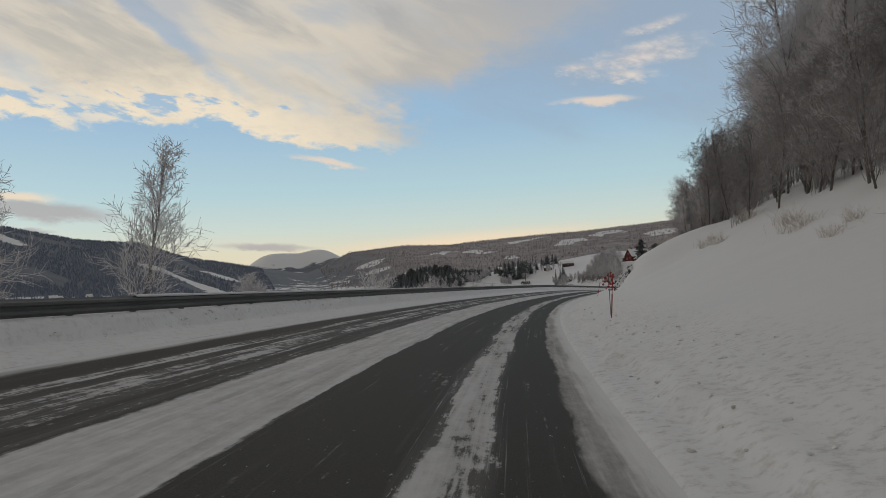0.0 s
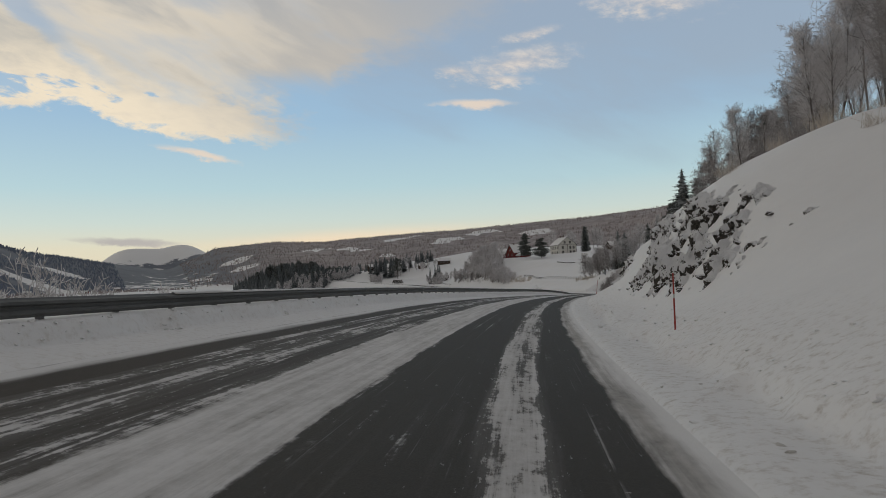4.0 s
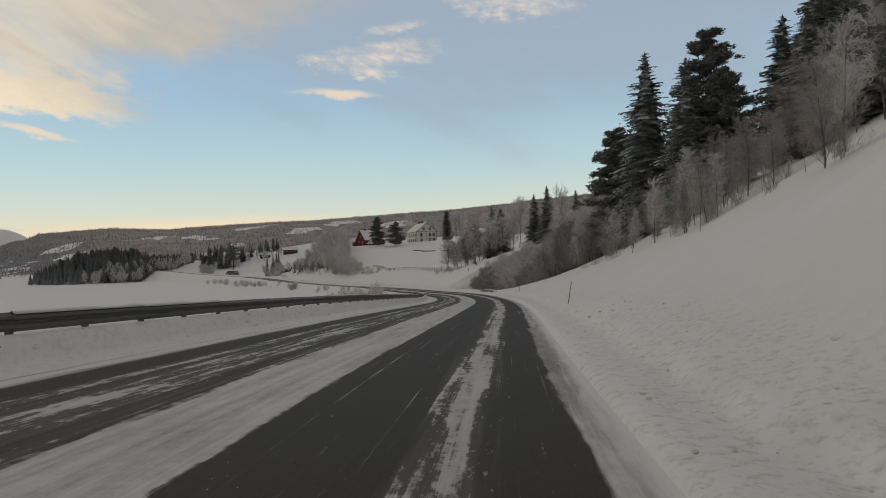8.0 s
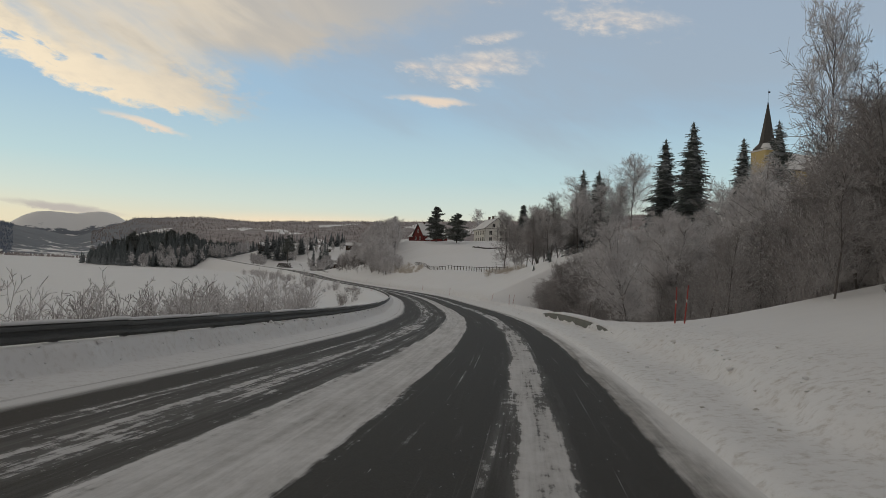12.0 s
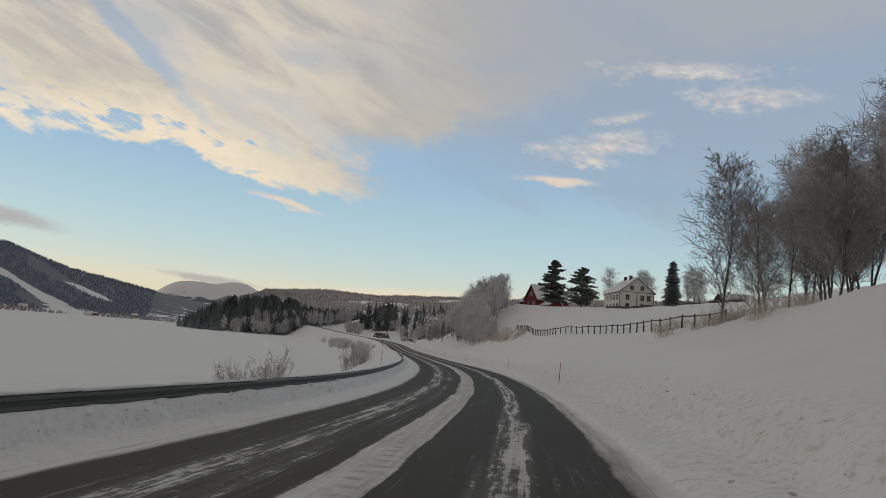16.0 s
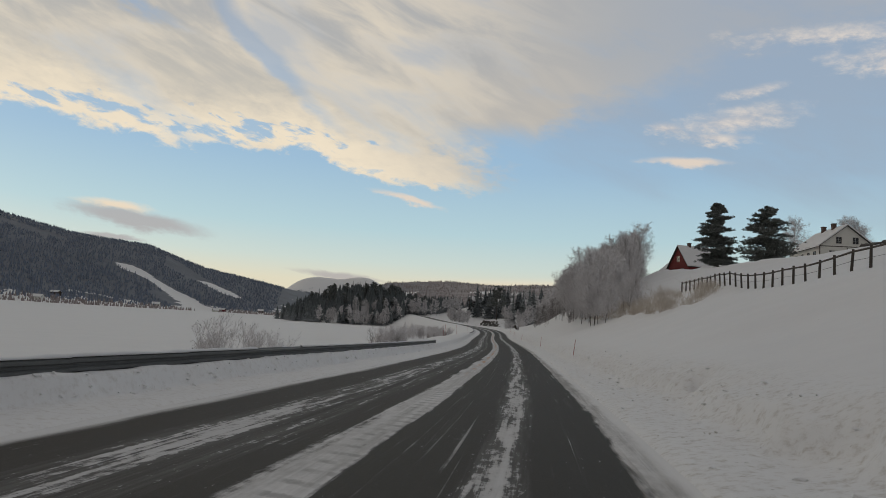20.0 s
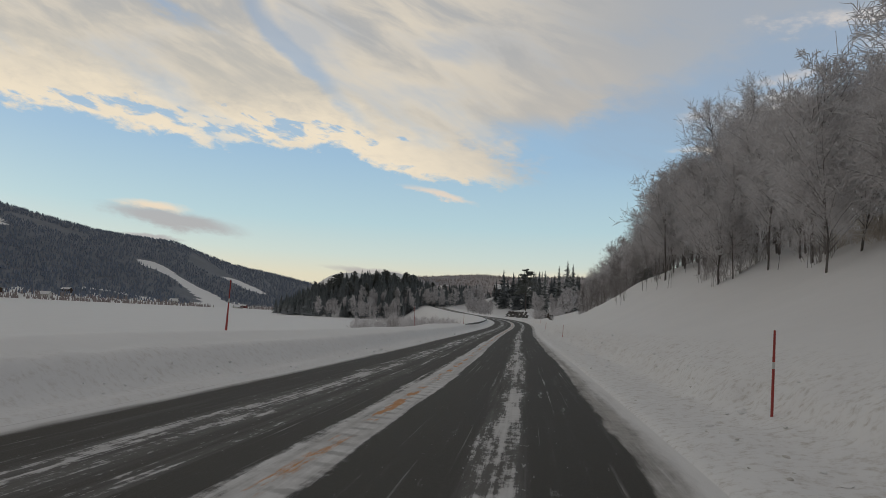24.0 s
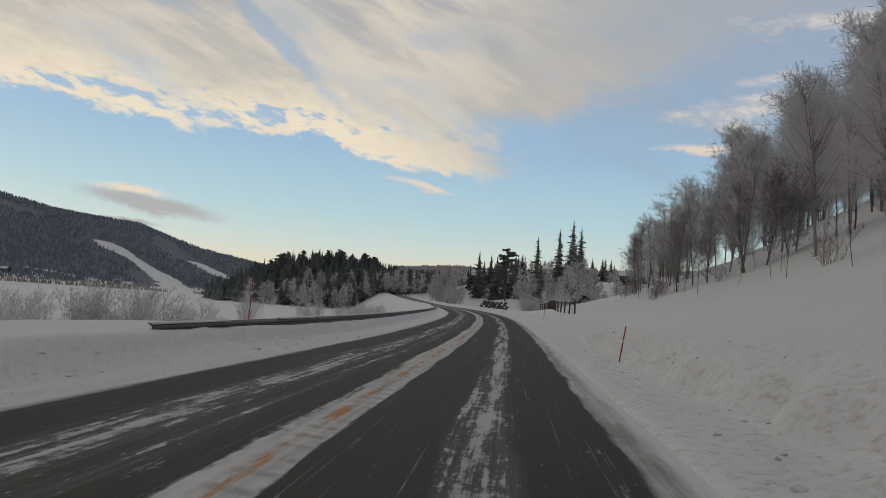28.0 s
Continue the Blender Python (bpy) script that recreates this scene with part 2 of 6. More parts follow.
def bump(g, height, strength=0.4, dist=0.05):
    nd = g.n("ShaderNodeBump")
    nd.inputs["Strength"].default_value = strength
    nd.inputs["Distance"].default_value = dist
    g.link(height, nd.inputs["Height"])
    g.link(nd.outputs[0], g.b.inputs["Normal"])


def plain(name, col, rough=0.7, var=0.12, scale=3.0, metal=0.0, bumpy=0.0):
    m, g = material(name, rough)
    g.b.inputs["Metallic"].default_value = metal
    n1 = g.noise(g.pos, scale, 5)
    n2 = g.noise(g.pos, scale * 9, 4)
    f = g.math("ADD", g.math("MULTIPLY", n1, 0.65), g.math("MULTIPLY", n2, 0.35))
    lo, hi = tuple(c * (1 - 2 * var) for c in col), tuple(min(1, c * (1 + 2 * var)) for c in col)
    g.link(g.mix(f, lo, hi), g.b.inputs["Base Color"])
    if bumpy:
        bump(g, n2, bumpy, 0.02)
    return m


def snow_material():
    m, g = material("snow", 0.65)
    n1 = g.noise(g.pos, 0.35, 5, 0.6)
    n2 = g.noise(g.pos, 2.6, 6, 0.62)
    n3 = g.noise(g.pos, 14.0, 4, 0.6)
    f = g.math("ADD", g.math("MULTIPLY", n1, 0.6), g.math("MULTIPLY", n2, 0.4))
    col = g.mix(f, (0.76, 0.755, 0.76), (0.88, 0.875, 0.87))
    # grit thrown up by the plough and a few twigs
    at = g.n("ShaderNodeAttribute")
    at.attribute_name = "grit"
    grit = g.math("MULTIPLY", at.outputs["Fac"], g.math("MULTIPLY", g.step(g.noise(g.pos, 7.0, 6, 0.7), 0.46, 0.78), 0.7))
    col = g.mix(grit, col, (0.42, 0.37, 0.31))
    speck = g.step(g.noise(g.pos, 9.0, 2, 0.5), 0.77, 0.80)
    col = g.mix(g.math("MULTIPLY", speck, 0.4), col, (0.2, 0.17, 0.14))
    # woods on the far hillsides, with air haze painted into the fir tones
    wd = g.n("ShaderNodeAttribute")
    wd.attribute_name = "woods"
    far = g.noise(g.pos, 0.012, 8, 0.68, 0.4)
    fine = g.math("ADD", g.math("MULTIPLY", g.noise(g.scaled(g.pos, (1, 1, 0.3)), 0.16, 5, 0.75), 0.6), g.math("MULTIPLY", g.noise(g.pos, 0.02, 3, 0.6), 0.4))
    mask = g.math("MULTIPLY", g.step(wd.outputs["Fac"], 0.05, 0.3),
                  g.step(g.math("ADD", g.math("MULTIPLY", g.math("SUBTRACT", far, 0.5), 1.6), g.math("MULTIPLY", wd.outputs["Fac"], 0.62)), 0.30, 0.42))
    # blue-grey of the haze mixed into the colour, darker than the firs on it
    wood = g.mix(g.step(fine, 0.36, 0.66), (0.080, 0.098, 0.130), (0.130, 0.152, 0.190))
    hz = g.n("ShaderNodeAttribute")
    hz.attribute_name = "frosted"
    wood = g.mix(hz.outputs["Fac"], wood, g.mix(g.step(fine, 0.36, 0.66), (0.17, 0.145, 0.145), (0.44, 0.385, 0.37)))
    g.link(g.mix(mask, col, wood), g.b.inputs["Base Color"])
    rough = g.math("ADD", 0.35, g.math("MULTIPLY", at.outputs["Fac"], 0.8))
    h = g.math("MULTIPLY", rough, g.math("ADD", g.math("MULTIPLY", n2, 0.6), g.math("ADD", g.math("MULTIPLY", n3, 0.22), g.math("MULTIPLY", grit, 0.4))))
    bump(g, h, 0.22, 0.12)
    g.b.inputs["Subsurface Weight"].default_value = 0.0
    return m


def road_material():
    """u: metres right of the centre line, v: metres along the road."""
    m, g = material("wet_asphalt_with_snow", 0.55)
    uv = g.n("ShaderNodeUVMap")
    u, v, _ = g.sep(uv.outputs[0])
    wide = g.xyz(g.math("MULTIPLY", u, 1.0), g.math("MULTIPLY", v, 0.055))
    thin = g.xyz(g.math("MULTIPLY", u, 4.2), g.math("MULTIPLY", v, 0.11))
    nw = g.noise(wide, 1.6, 5, 0.6, 0.2)
    ns = g.noise(thin, 1.4, 7, 0.66, 0.2)
    nf = g.noise(g.xyz(g.math("MULTIPLY", u, 3.0), g.math("MULTIPLY", v, 1.6)), 2.4, 6, 0.7)
    uu = g.math("ADD", u, g.math("MULTIPLY", g.math("SUBTRACT", nw, 0.5), 0.55))

    def band(c, w0, w1):
        return g.math("SUBTRACT", 1.0, g.step(g.math("ABSOLUTE", g.math("SUBTRACT", uu, c)), w0, w1))
    early = g.step(v, 300.0, 215.0)
    fade = g.step(v, 425.0, 250.0)
    nb = g.noise(g.xyz(g.math("MULTIPLY", u, 2.2), g.math("MULTIPLY", v, 0.35)), 1.5, 6, 0.62, 0.3)
    torn = g.math("ADD", g.math("MULTIPLY", ns, 0.45), g.math("ADD", g.math("MULTIPLY", nf, 0.25), g.math("MULTIPLY", nb, 0.30)))
    tex = g.math("SUBTRACT", torn, 0.5)
    # packed ridge along the centre line, crisp on the side of the right lane
    cu = g.math("ADD", u, g.math("MULTIPLY", g.math("SUBTRACT", nw, 0.5), 0.30))
    c_lo = g.math("SUBTRACT", -0.22, g.math("MULTIPLY", early, 0.50))
    c_lo = g.math("SUBTRACT", c_lo, g.math("MULTIPLY", fade, 0.16))
    centre = g.math("MULTIPLY", g.step(cu, g.math("SUBTRACT", c_lo, 0.22), g.math("ADD", c_lo, 0.20)), g.step(cu, 0.54, 0.36))
    shift = g.math("MULTIPLY", early, 0.30)
    lane_r = g.math("MULTIPLY", g.math("MULTIPLY", g.step(uu, g.math("ADD", 1.40, shift), g.math("ADD", 1.85, shift)), g.step(uu, g.math("ADD", 2.40, shift), g.math("ADD", 2.06, shift))), g.math("ADD", 0.84, g.math("MULTIPLY", early, 0.16)))
    lane_l = g.math("MULTIPLY", band(-1.85, 0.12, 0.85), 0.74)
    lane_l2 = g.math("MULTIPLY", band(-2.62, 0.04, 0.36), g.math("MULTIPLY", early, 0.75))
    inner = g.math("MULTIPLY", band(-1.05, 0.05, 0.40), 0.50)
    few = g.math("MULTIPLY", g.step(nw, 0.45, 0.85), 0.34)
    base = few
    for b in (lane_r, lane_l, lane_l2, inner):
        base = g.math("MAXIMUM", base, b)
    snow = g.step(g.math("ADD", base, g.math("MULTIPLY", tex, 5.0)), 0.62, 0.92)
    film = g.math("MULTIPLY", g.step(g.math("ADD", base, g.math("MULTIPLY", g.math("SUBTRACT", ns, 0.5), 1.8)), 0.10, 0.9), 0.15)
    csnow = g.step(g.math("ADD", centre, g.math("MULTIPLY", tex, 3.6)), 0.26, 0.72)
    # tyre treads pressed across the packed ridge
    rum = g.math("SINE", g.math("MULTIPLY", g.math("ADD", v, g.math("MULTIPLY", u, 0.4)), 12.0))
    bars = g.math("MULTIPLY", g.math("MULTIPLY", g.step(g.math("ADD", rum, g.math("MULTIPLY", g.math("SUBTRACT", nf, 0.5), 3.0)), 0.2, 1.0), g.step(g.math("ABSOLUTE", g.math("SUBTRACT", u, 0.22)), 0.30, 0.12)), g.math("MULTIPLY", g.step(v, 255.0, 290.0), g.step(nb, 0.40, 0.58)))
    csnow = g.math("MULTIPLY", csnow, g.math("SUBTRACT", 1.0, g.math("MULTIPLY", bars, 0.42)))
    # white crumbs in the wheel tracks and long scraped lines
    crumb = g.noise(g.xyz(g.math("MULTIPLY", u, 9.0), g.math("MULTIPLY", v, 2.2)), 1.7, 4, 0.7)
    crumbs = g.math("MULTIPLY", g.step(g.math("ADD", crumb, g.math("MULTIPLY", base, 0.12)), 0.66, 0.72), 0.55)
    amount = g.math("MAXIMUM", g.math("MAXIMUM", g.math("MULTIPLY", snow, 0.80), film), g.math("MULTIPLY", csnow, 0.92))
    line = g.noise(g.xyz(g.math("MULTIPLY", u, 11.0), g.math("MULTIPLY", v, 0.05)), 1.3, 5, 0.6, 0.1)
    lines = g.math("MULTIPLY", g.math("MULTIPLY", g.step(line, 0.60, 0.72), g.step(nb, 0.42, 0.60)), 0.60)
    amount = g.math("MAXIMUM", amount, g.math("MAXIMUM", lines, crumbs))
    # snow at both edges of the tarmac, with a strip of brown slush on the right
    eu = g.math("ADD", u, g.math("ADD", g.math("MULTIPLY", g.math("SUBTRACT", nb, 0.5), 0.30), g.math("MULTIPLY", g.math("SUBTRACT", nw, 0.5), 0.35)))
    edge = g.math("MAXIMUM", g.step(eu, 3.28, 3.38), g.step(eu, -3.66, -3.76))
    slush = g.math("MULTIPLY", g.step(eu, 3.26, 3.36), g.step(eu, 3.78, 3.50))
    slush = g.math("MAXIMUM", slush, g.math("MULTIPLY", g.step(g.math("ABSOLUTE", g.math("ADD", eu, 3.98)), 0.10, 0.02), 0.7))
    slush = g.math("MULTIPLY", slush, g.step(g.math("ADD", g.math("MULTIPLY", ns, 0.6), g.math("MULTIPLY", nw, 0.4)), 0.40, 0.56))
    amount = g.math("MAXIMUM", amount, edge)
    stone = g.noise(g.pos, 60.0, 3, 0.7)
    asp = g.mix(g.step(stone, 0.3, 0.75), (0.036, 0.032, 0.027), (0.070, 0.063, 0.054))
    asp = g.mix(g.math("MULTIPLY", nw, 0.5), asp, (0.055, 0.052, 0.049))
    yellow = g.math("MULTIPLY", g.math("SUBTRACT", 1.0, g.step(g.math("ABSOLUTE", g.math("SUBTRACT", u, 0.10)), 0.07, 0.11)), g.step(v, 385.0, 400.0))
    seen = g.math("MULTIPLY", yellow, g.step(g.noise(g.xyz(g.math("MULTIPLY", u, 3.0), g.math("MULTIPLY", v, 0.5)), 1.6, 5, 0.65), 0.48, 0.60))
    white = g.mix(g.step(torn, 0.36, 0.62), (0.50, 0.49, 0.48), (0.82, 0.81, 0.81))
    col = g.mix(amount, asp, white)
    col = g.mix(g.step(g.math("ABSOLUTE", eu), 3.40, 3.75), col, g.mix(torn, (0.74, 0.735, 0.735), (0.86, 0.855, 0.85)))
    col = g.mix(g.math("MULTIPLY", slush, 0.75), col, g.mix(g.step(torn, 0.38, 0.62), (0.10, 0.093, 0.083), (0.36, 0.34, 0.315)))
    col = g.mix(g.math("MULTIPLY", seen, 0.85), col, (0.58, 0.25, 0.06))
    g.link(col, g.b.inputs["Base Color"])
    rg = g.n("ShaderNodeMapRange")
    g.link(amount, rg.inputs[0])
    rg.inputs["To Min"].default_value, rg.inputs["To Max"].default_value = 0.72, 0.8
    g.link(rg.outputs[0], g.b.inputs["Roughness"])
    g.b.inputs["Specular IOR Level"].default_value = 0.2
    bump(g, g.math("ADD", g.math("MULTIPLY", amount, g.math("ADD", 0.35, g.math("MULTIPLY", nf, 0.9))), g.math("MULTIPLY", stone, 0.2)), 0.7, 0.03)
    return m


def rock_material():
    """Dark rock, with snow lying on every ledge that faces up."""
    m, g = material("rock_with_snow", 0.85)
    geo = g.n("ShaderNodeNewGeometry")
    _, _, nz = g.sep(geo.outputs["Normal"])
    n1 = g.noise(g.pos, 0.8, 6, 0.65)
    n2 = g.noise(g.pos, 3.4, 7, 0.75)
    n3 = g.noise(g.pos, 11.0, 4, 0.7)
    rock = g.mix(g.step(n3, 0.3, 0.75), (0.012, 0.011, 0.010), (0.115, 0.098, 0.083))
    rock = g.mix(g.step(n1, 0.55, 0.8), rock, (0.10, 0.07, 0.045))
    lay = g.step(g.math("ADD", nz, g.math("ADD", g.math("MULTIPLY", g.math("SUBTRACT", n2, 0.5), 2.2), g.math("ADD", g.math("MULTIPLY", g.math("SUBTRACT", n3, 0.5), 1.1), g.math("MULTIPLY", g.math("SUBTRACT", n1, 0.5), 1.6)))), 0.20, 0.34)
    g.link(g.mix(lay, rock, (0.82, 0.82, 0.84)), g.b.inputs["Base Color"])
    bump(g, n2, 0.9, 0.15)
    return m


def tree_material(name, lo, hi, frost, amount):
    """Bark or needles, with rime on the upper sides, each tree a little different."""
    m, g = material(name, 0.85)
    geo = g.n("ShaderNodeNewGeometry")
    _, _, nz = g.sep(geo.outputs["Normal"])
    info = g.n("ShaderNodeObjectInfo")
    n1 = g.noise(g.pos, 2.2, 4)
    n2 = g.step(g.noise(g.pos, 9.0, 3, 0.6), 0.36, 0.64)
    col = g.mix(g.math("ADD", g.math("MULTIPLY", n2, 0.40), g.math("ADD", g.math("MULTIPLY", n1, 0.35), g.math("MULTIPLY", info.outputs["Random"], 0.25))), lo, hi)
    f = g.math("MULTIPLY", g.step(g.math("ADD", nz, g.math("MULTIPLY", g.math("SUBTRACT", n1, 0.5), 1.6)), 0.0, 0.9), amount)
    g.link(g.mix(f, col, frost), g.b.inputs["Base Color"])
    return m


def glass_material(name, tint=(0.02, 0.022, 0.025)):
    m, g = material(name, 0.08)
    n = g.noise(g.pos, 2.0, 2)
    g.link(g.mix(n, tint, tuple(c * 2.2 for c in tint)), g.b.inputs["Base Color"])
    return m


SNOW, ROAD, ROCK = snow_material(), road_material(), rock_material()
RIME = tree_material("rimed_twigs", (0.46, 0.43, 0.425), (0.86, 0.84, 0.845), (0.88, 0.88, 0.89), 0.85)
RIME_DARK = tree_material("bare_twigs", (0.165, 0.148, 0.144), (0.50, 0.47, 0.46), (0.80, 0.79, 0.79), 0.75)
NEEDLES = tree_material("needles", (0.075, 0.093, 0.086), (0.205, 0.228, 0.208), (0.70, 0.72, 0.75), 0.78)
PINE_N = tree_material("pine_needles", (0.078, 0.090, 0.078), (0.205, 0.218, 0.190), (0.70, 0.72, 0.75), 0.68)
BARK = tree_material("bark", (0.075, 0.064, 0.058), (0.20, 0.18, 0.165), (0.7, 0.7, 0.72), 0.25)
LIMB = tree_material("limb_bark", (0.085, 0.075, 0.071), (0.27, 0.25, 0.24), (0.8, 0.8, 0.82), 0.55)
BIRCH_BARK = tree_material("birch_bark", (0.14, 0.12, 0.112), (0.46, 0.43, 0.41), (0.7, 0.7, 0.72), 0.2)
STEEL = plain("galvanised_steel", (0.125, 0.130, 0.128), 0.6, 0.25, 1.2, 0.2)
POST_STEEL = plain("post_steel", (0.16, 0.16, 0.165), 0.6, 0.2, 3.0, 0.4)
POLE_RED = plain("red_pole", (0.36, 0.045, 0.035), 0.5, 0.15, 6.0)
POLE_BAND = plain("reflective_band", (0.62, 0.60, 0.58), 0.35, 0.1, 6.0)
WEATHERED = plain("weathered_wood", (0.075, 0.062, 0.052), 0.85, 0.3, 4.0, 0.0, 0.5)
RED_WALL = plain("red_boards", (0.17, 0.022, 0.020), 0.75, 0.15, 1.5)
WHITE_WALL = plain("white_boards", (0.72, 0.70, 0.65), 0.7, 0.06, 1.2)
TRIM = plain("trim_paint", (0.70, 0.69, 0.66), 0.6, 0.06, 2.0)
DARK_TRIM = plain("dark_window_trim", (0.10, 0.085, 0.07), 0.6, 0.1, 3.0)
YELLOW_WALL = plain("yellow_plaster", (0.55, 0.43, 0.20), 0.8, 0.08, 1.0)
SLATE = plain("slate", (0.07, 0.065, 0.06), 0.7, 0.2, 2.0)
BROWN_WALL = plain("brown_boards", (0.07, 0.045, 0.032), 0.8, 0.2, 2.0)
BRICK = plain("chimney_brick", (0.12, 0.075, 0.06), 0.85, 0.2, 5.0)
STONE = plain("field_stone", (0.13, 0.12, 0.11), 0.9, 0.3, 2.5, 0.0, 0.7)
CONCRETE = plain("concrete", (0.16, 0.165, 0.145), 0.85, 0.2, 1.6, 0.0, 0.5)
FIR_RIME = tree_material("frosted_needles", (0.045, 0.058, 0.060), (0.125, 0.145, 0.145), (0.62, 0.64, 0.67), 0.42)
STRAW = plain("dry_grass", (0.58, 0.52, 0.45), 0.9, 0.25, 4.0)
# pale blue of the distant haze, put into the firs' own colour
HAZY_FIR = plain("far_firs", (0.195, 0.230, 0.295), 0.9, 0.12, 0.02)
FAR_RIME = plain("far_frosted_trees", (0.33, 0.285, 0.275), 0.9, 0.22, 0.02)
GLASS = glass_material("window_glass")
IRON = plain("iron", (0.03, 0.03, 0.03), 0.5, 0.1, 4.0, 0.6)


# ---------------------------------------------------------------- plan of the road and the ground
def curve(ys, vs):
    """A smooth function through control values (natural cubic)."""
    ys, vs = np.array(ys, float), np.array(vs, float)
    n = len(ys)
    hh = np.diff(ys)
    a = np.zeros((n, n))
    r = np.zeros(n)
    a[0, 0] = a[-1, -1] = 1
    for i in range(1, n - 1):
        a[i, i - 1], a[i, i], a[i, i + 1] = hh[i - 1], 2 * (hh[i - 1] + hh[i]), hh[i]
        r[i] = 6 * ((vs[i + 1] - vs[i]) / hh[i] - (vs[i] - vs[i - 1]) / hh[i - 1])
    m = np.linalg.solve(a, r)

    def f(y):
        y = np.clip(np.asarray(y, float), ys[0], ys[-1])
        i = np.clip(np.searchsorted(ys, y) - 1, 0, n - 2)
        t0, t1 = y - ys[i], ys[i + 1] - y
        return (m[i] * t1 ** 3 + m[i + 1] * t0 ** 3) / (6 * hh[i]) + (vs[i] / hh[i] - m[i] * hh[i] / 6) * t1 + (vs[i + 1] / hh[i] - m[i + 1] * hh[i] / 6) * t0
    return f


ROAD_Y = [-140, -70, 0, 40, 80, 110, 140, 170, 205, 240, 275, 310, 345, 380, 420, 455, 492, 530, 560, 590, 630, 680, 740, 810, 865, 900, 960, 1050]
ROAD_X = [-4, -5.5, -2.77, 3.15, 13.77, 24.07, 37.2, 52.68, 69.31, 82.22, 90.57, 97.19, 100.55, 101.52, 101.66, 100.76, 99.76, 99.2, 98.0, 95.5, 89, 78, 64, 48, 36, 36, 52, 60]
ROAD_Z = [-0.2, -0.6, -1.10, -1.40, -1.82, -2.28, -3.06, -4.12, -5.64, -6.81, -7.71, -8.33, -8.57, -8.84, -8.99, -8.88, -8.61, -8.1, -7.5, -6.9, -6.0, -4.9, -3.1, -0.7, 1.6, 3.0, 6.0, 8.0]
road_x, road_z = curve(ROAD_Y, ROAD_X), curve(ROAD_Y, ROAD_Z)
road_bank = curve([-140, 0, 40, 80, 110, 140, 170, 205, 240, 275, 310, 345, 380, 420, 455, 492, 560, 650, 1050],
                  [0.09, 0.091, 0.087, 0.082, 0.075, 0.043, 0.024, -0.008, -0.036, -0.056, -0.064, -0.033, -0.017, -0.022, -0.032, -0.033, -0.03, 0.0, 0.0])


def heading(y):
    return (road_x(np.asarray(y, float) + 1.0) - road_x(np.asarray(y, float) - 1.0)) / 2.0


def beside(y, d):
    """Plan place d metres to the right of the centre line at y."""
    k = float(heading(y))
    c = 1 / math.hypot(1, k)
    return float(road_x(y)) + d * c, y - d * k * c


LAKE_Z = -10.4


def lake(x, y):
    """The frozen flats rise gently towards the far shore."""
    return LAKE_Z + 0.0056 * np.clip(np.hypot(x - 60.0, y - 250.0) - 250.0, 0, 1500)


# height over the road of the hillside on the right, at 14, 40, 90 and 200 m from the centre line
HILL_Y = [-140, 0, 50, 75, 100, 128, 145, 165, 190, 223, 237, 275, 281, 297, 320, 360, 385, 430, 470, 490, 520, 545, 575, 600, 660, 740, 800, 1000]
HILL_14 = [3.8, 3.8, 4.6, 5.2, 6.6, 6.4, 5.4, 4.6, 4.0, 2.2, -3.0, -2.0, 4.6, 4.9, 3.8, 4.2, 4.3, 4.5, 5.5, 5.8, 3.9, 3.3, 2.7, 0.4, -0.2, -1.5, -2.2, 5]
HILL_40 = [17, 17, 17, 18, 20, 20, 19, 18, 16, 11, 2.0, 2.0, 13.0, 12.5, 10.4, 11.1, 12.15, 13.4, 15.3, 16.4, 18.2, 17, 9, 4, 0.6, -1.5, -2.5, 8]
HILL_90 = [36, 36, 36, 36, 36, 36, 36, 36, 35, 33, 28, 24, 20, 18.5, 17.5, 17.5, 18, 18.6, 19.6, 20, 20.3, 19.5, 18, 15, 10, 9, 9, 16]
HILL_200 = [52, 52, 52, 52, 52, 52, 52, 52, 52, 50, 48, 45, 42, 40, 37, 34, 32, 30, 28.5, 28, 27, 26.5, 26, 26, 26, 25, 24, 28]
H14, H40, H90, H200 = (lambda y, t=t: np.interp(y, HILL_Y, t) for t in (HILL_14, HILL_40, HILL_90, HILL_200))

# skyline: azimuth and height of the ridges, seen from the middle of the road
RIDGE_AZ = [-180, -120, -75, -55, -39, -32, -27, -23, -18, -13, -9, -4, 0, 9, 22, 30, 45, 70, 120, 180]
RIDGE_EL = [6, 6, 7.5, 7.2, 6.45, 5.1, 4.75, 3.3, 2.4, 1.6, 3.3, 3.62, 3.50, 4.0, 4.6, 5.2, 6, 7, 6, 6]
RIDGE_R = [2600, 2600, 2500, 2400, 2300, 2400, 2600, 2700, 2900, 3000, 3300, 3400, 3400, 3400, 3300, 3200, 3000, 2800, 2600, 2600]
RIDGE_0 = [900, 900, 900, 1000, 1050, 1150, 1300, 1500, 1700, 1800, 1700, 1500, 1400, 1400, 1400, 1300, 1300, 1200, 900, 900]


def smooth(v, a, b):
    t = np.clip((v - a) / (b - a), 0, 1)
    return t * t * (3 - 2 * t)


def wave(x, y, s, seed=0.0):
    """Cheap rolling unevenness, about -1 to 1."""
    return (np.sin(x / s + 1.7 * np.sin(y / s * 0.7 + seed)) + np.sin(y / s * 1.13 + 1.3 * np.sin(x / s * 0.6 + 2 * seed)) + np.sin((x + y) / s * 0.57 + seed)) / 3


def lattice(i, j, seed):
    h = np.sin(i * 127.1 + j * 311.7 + seed * 74.7) * 43758.5453
    return h - np.floor(h)


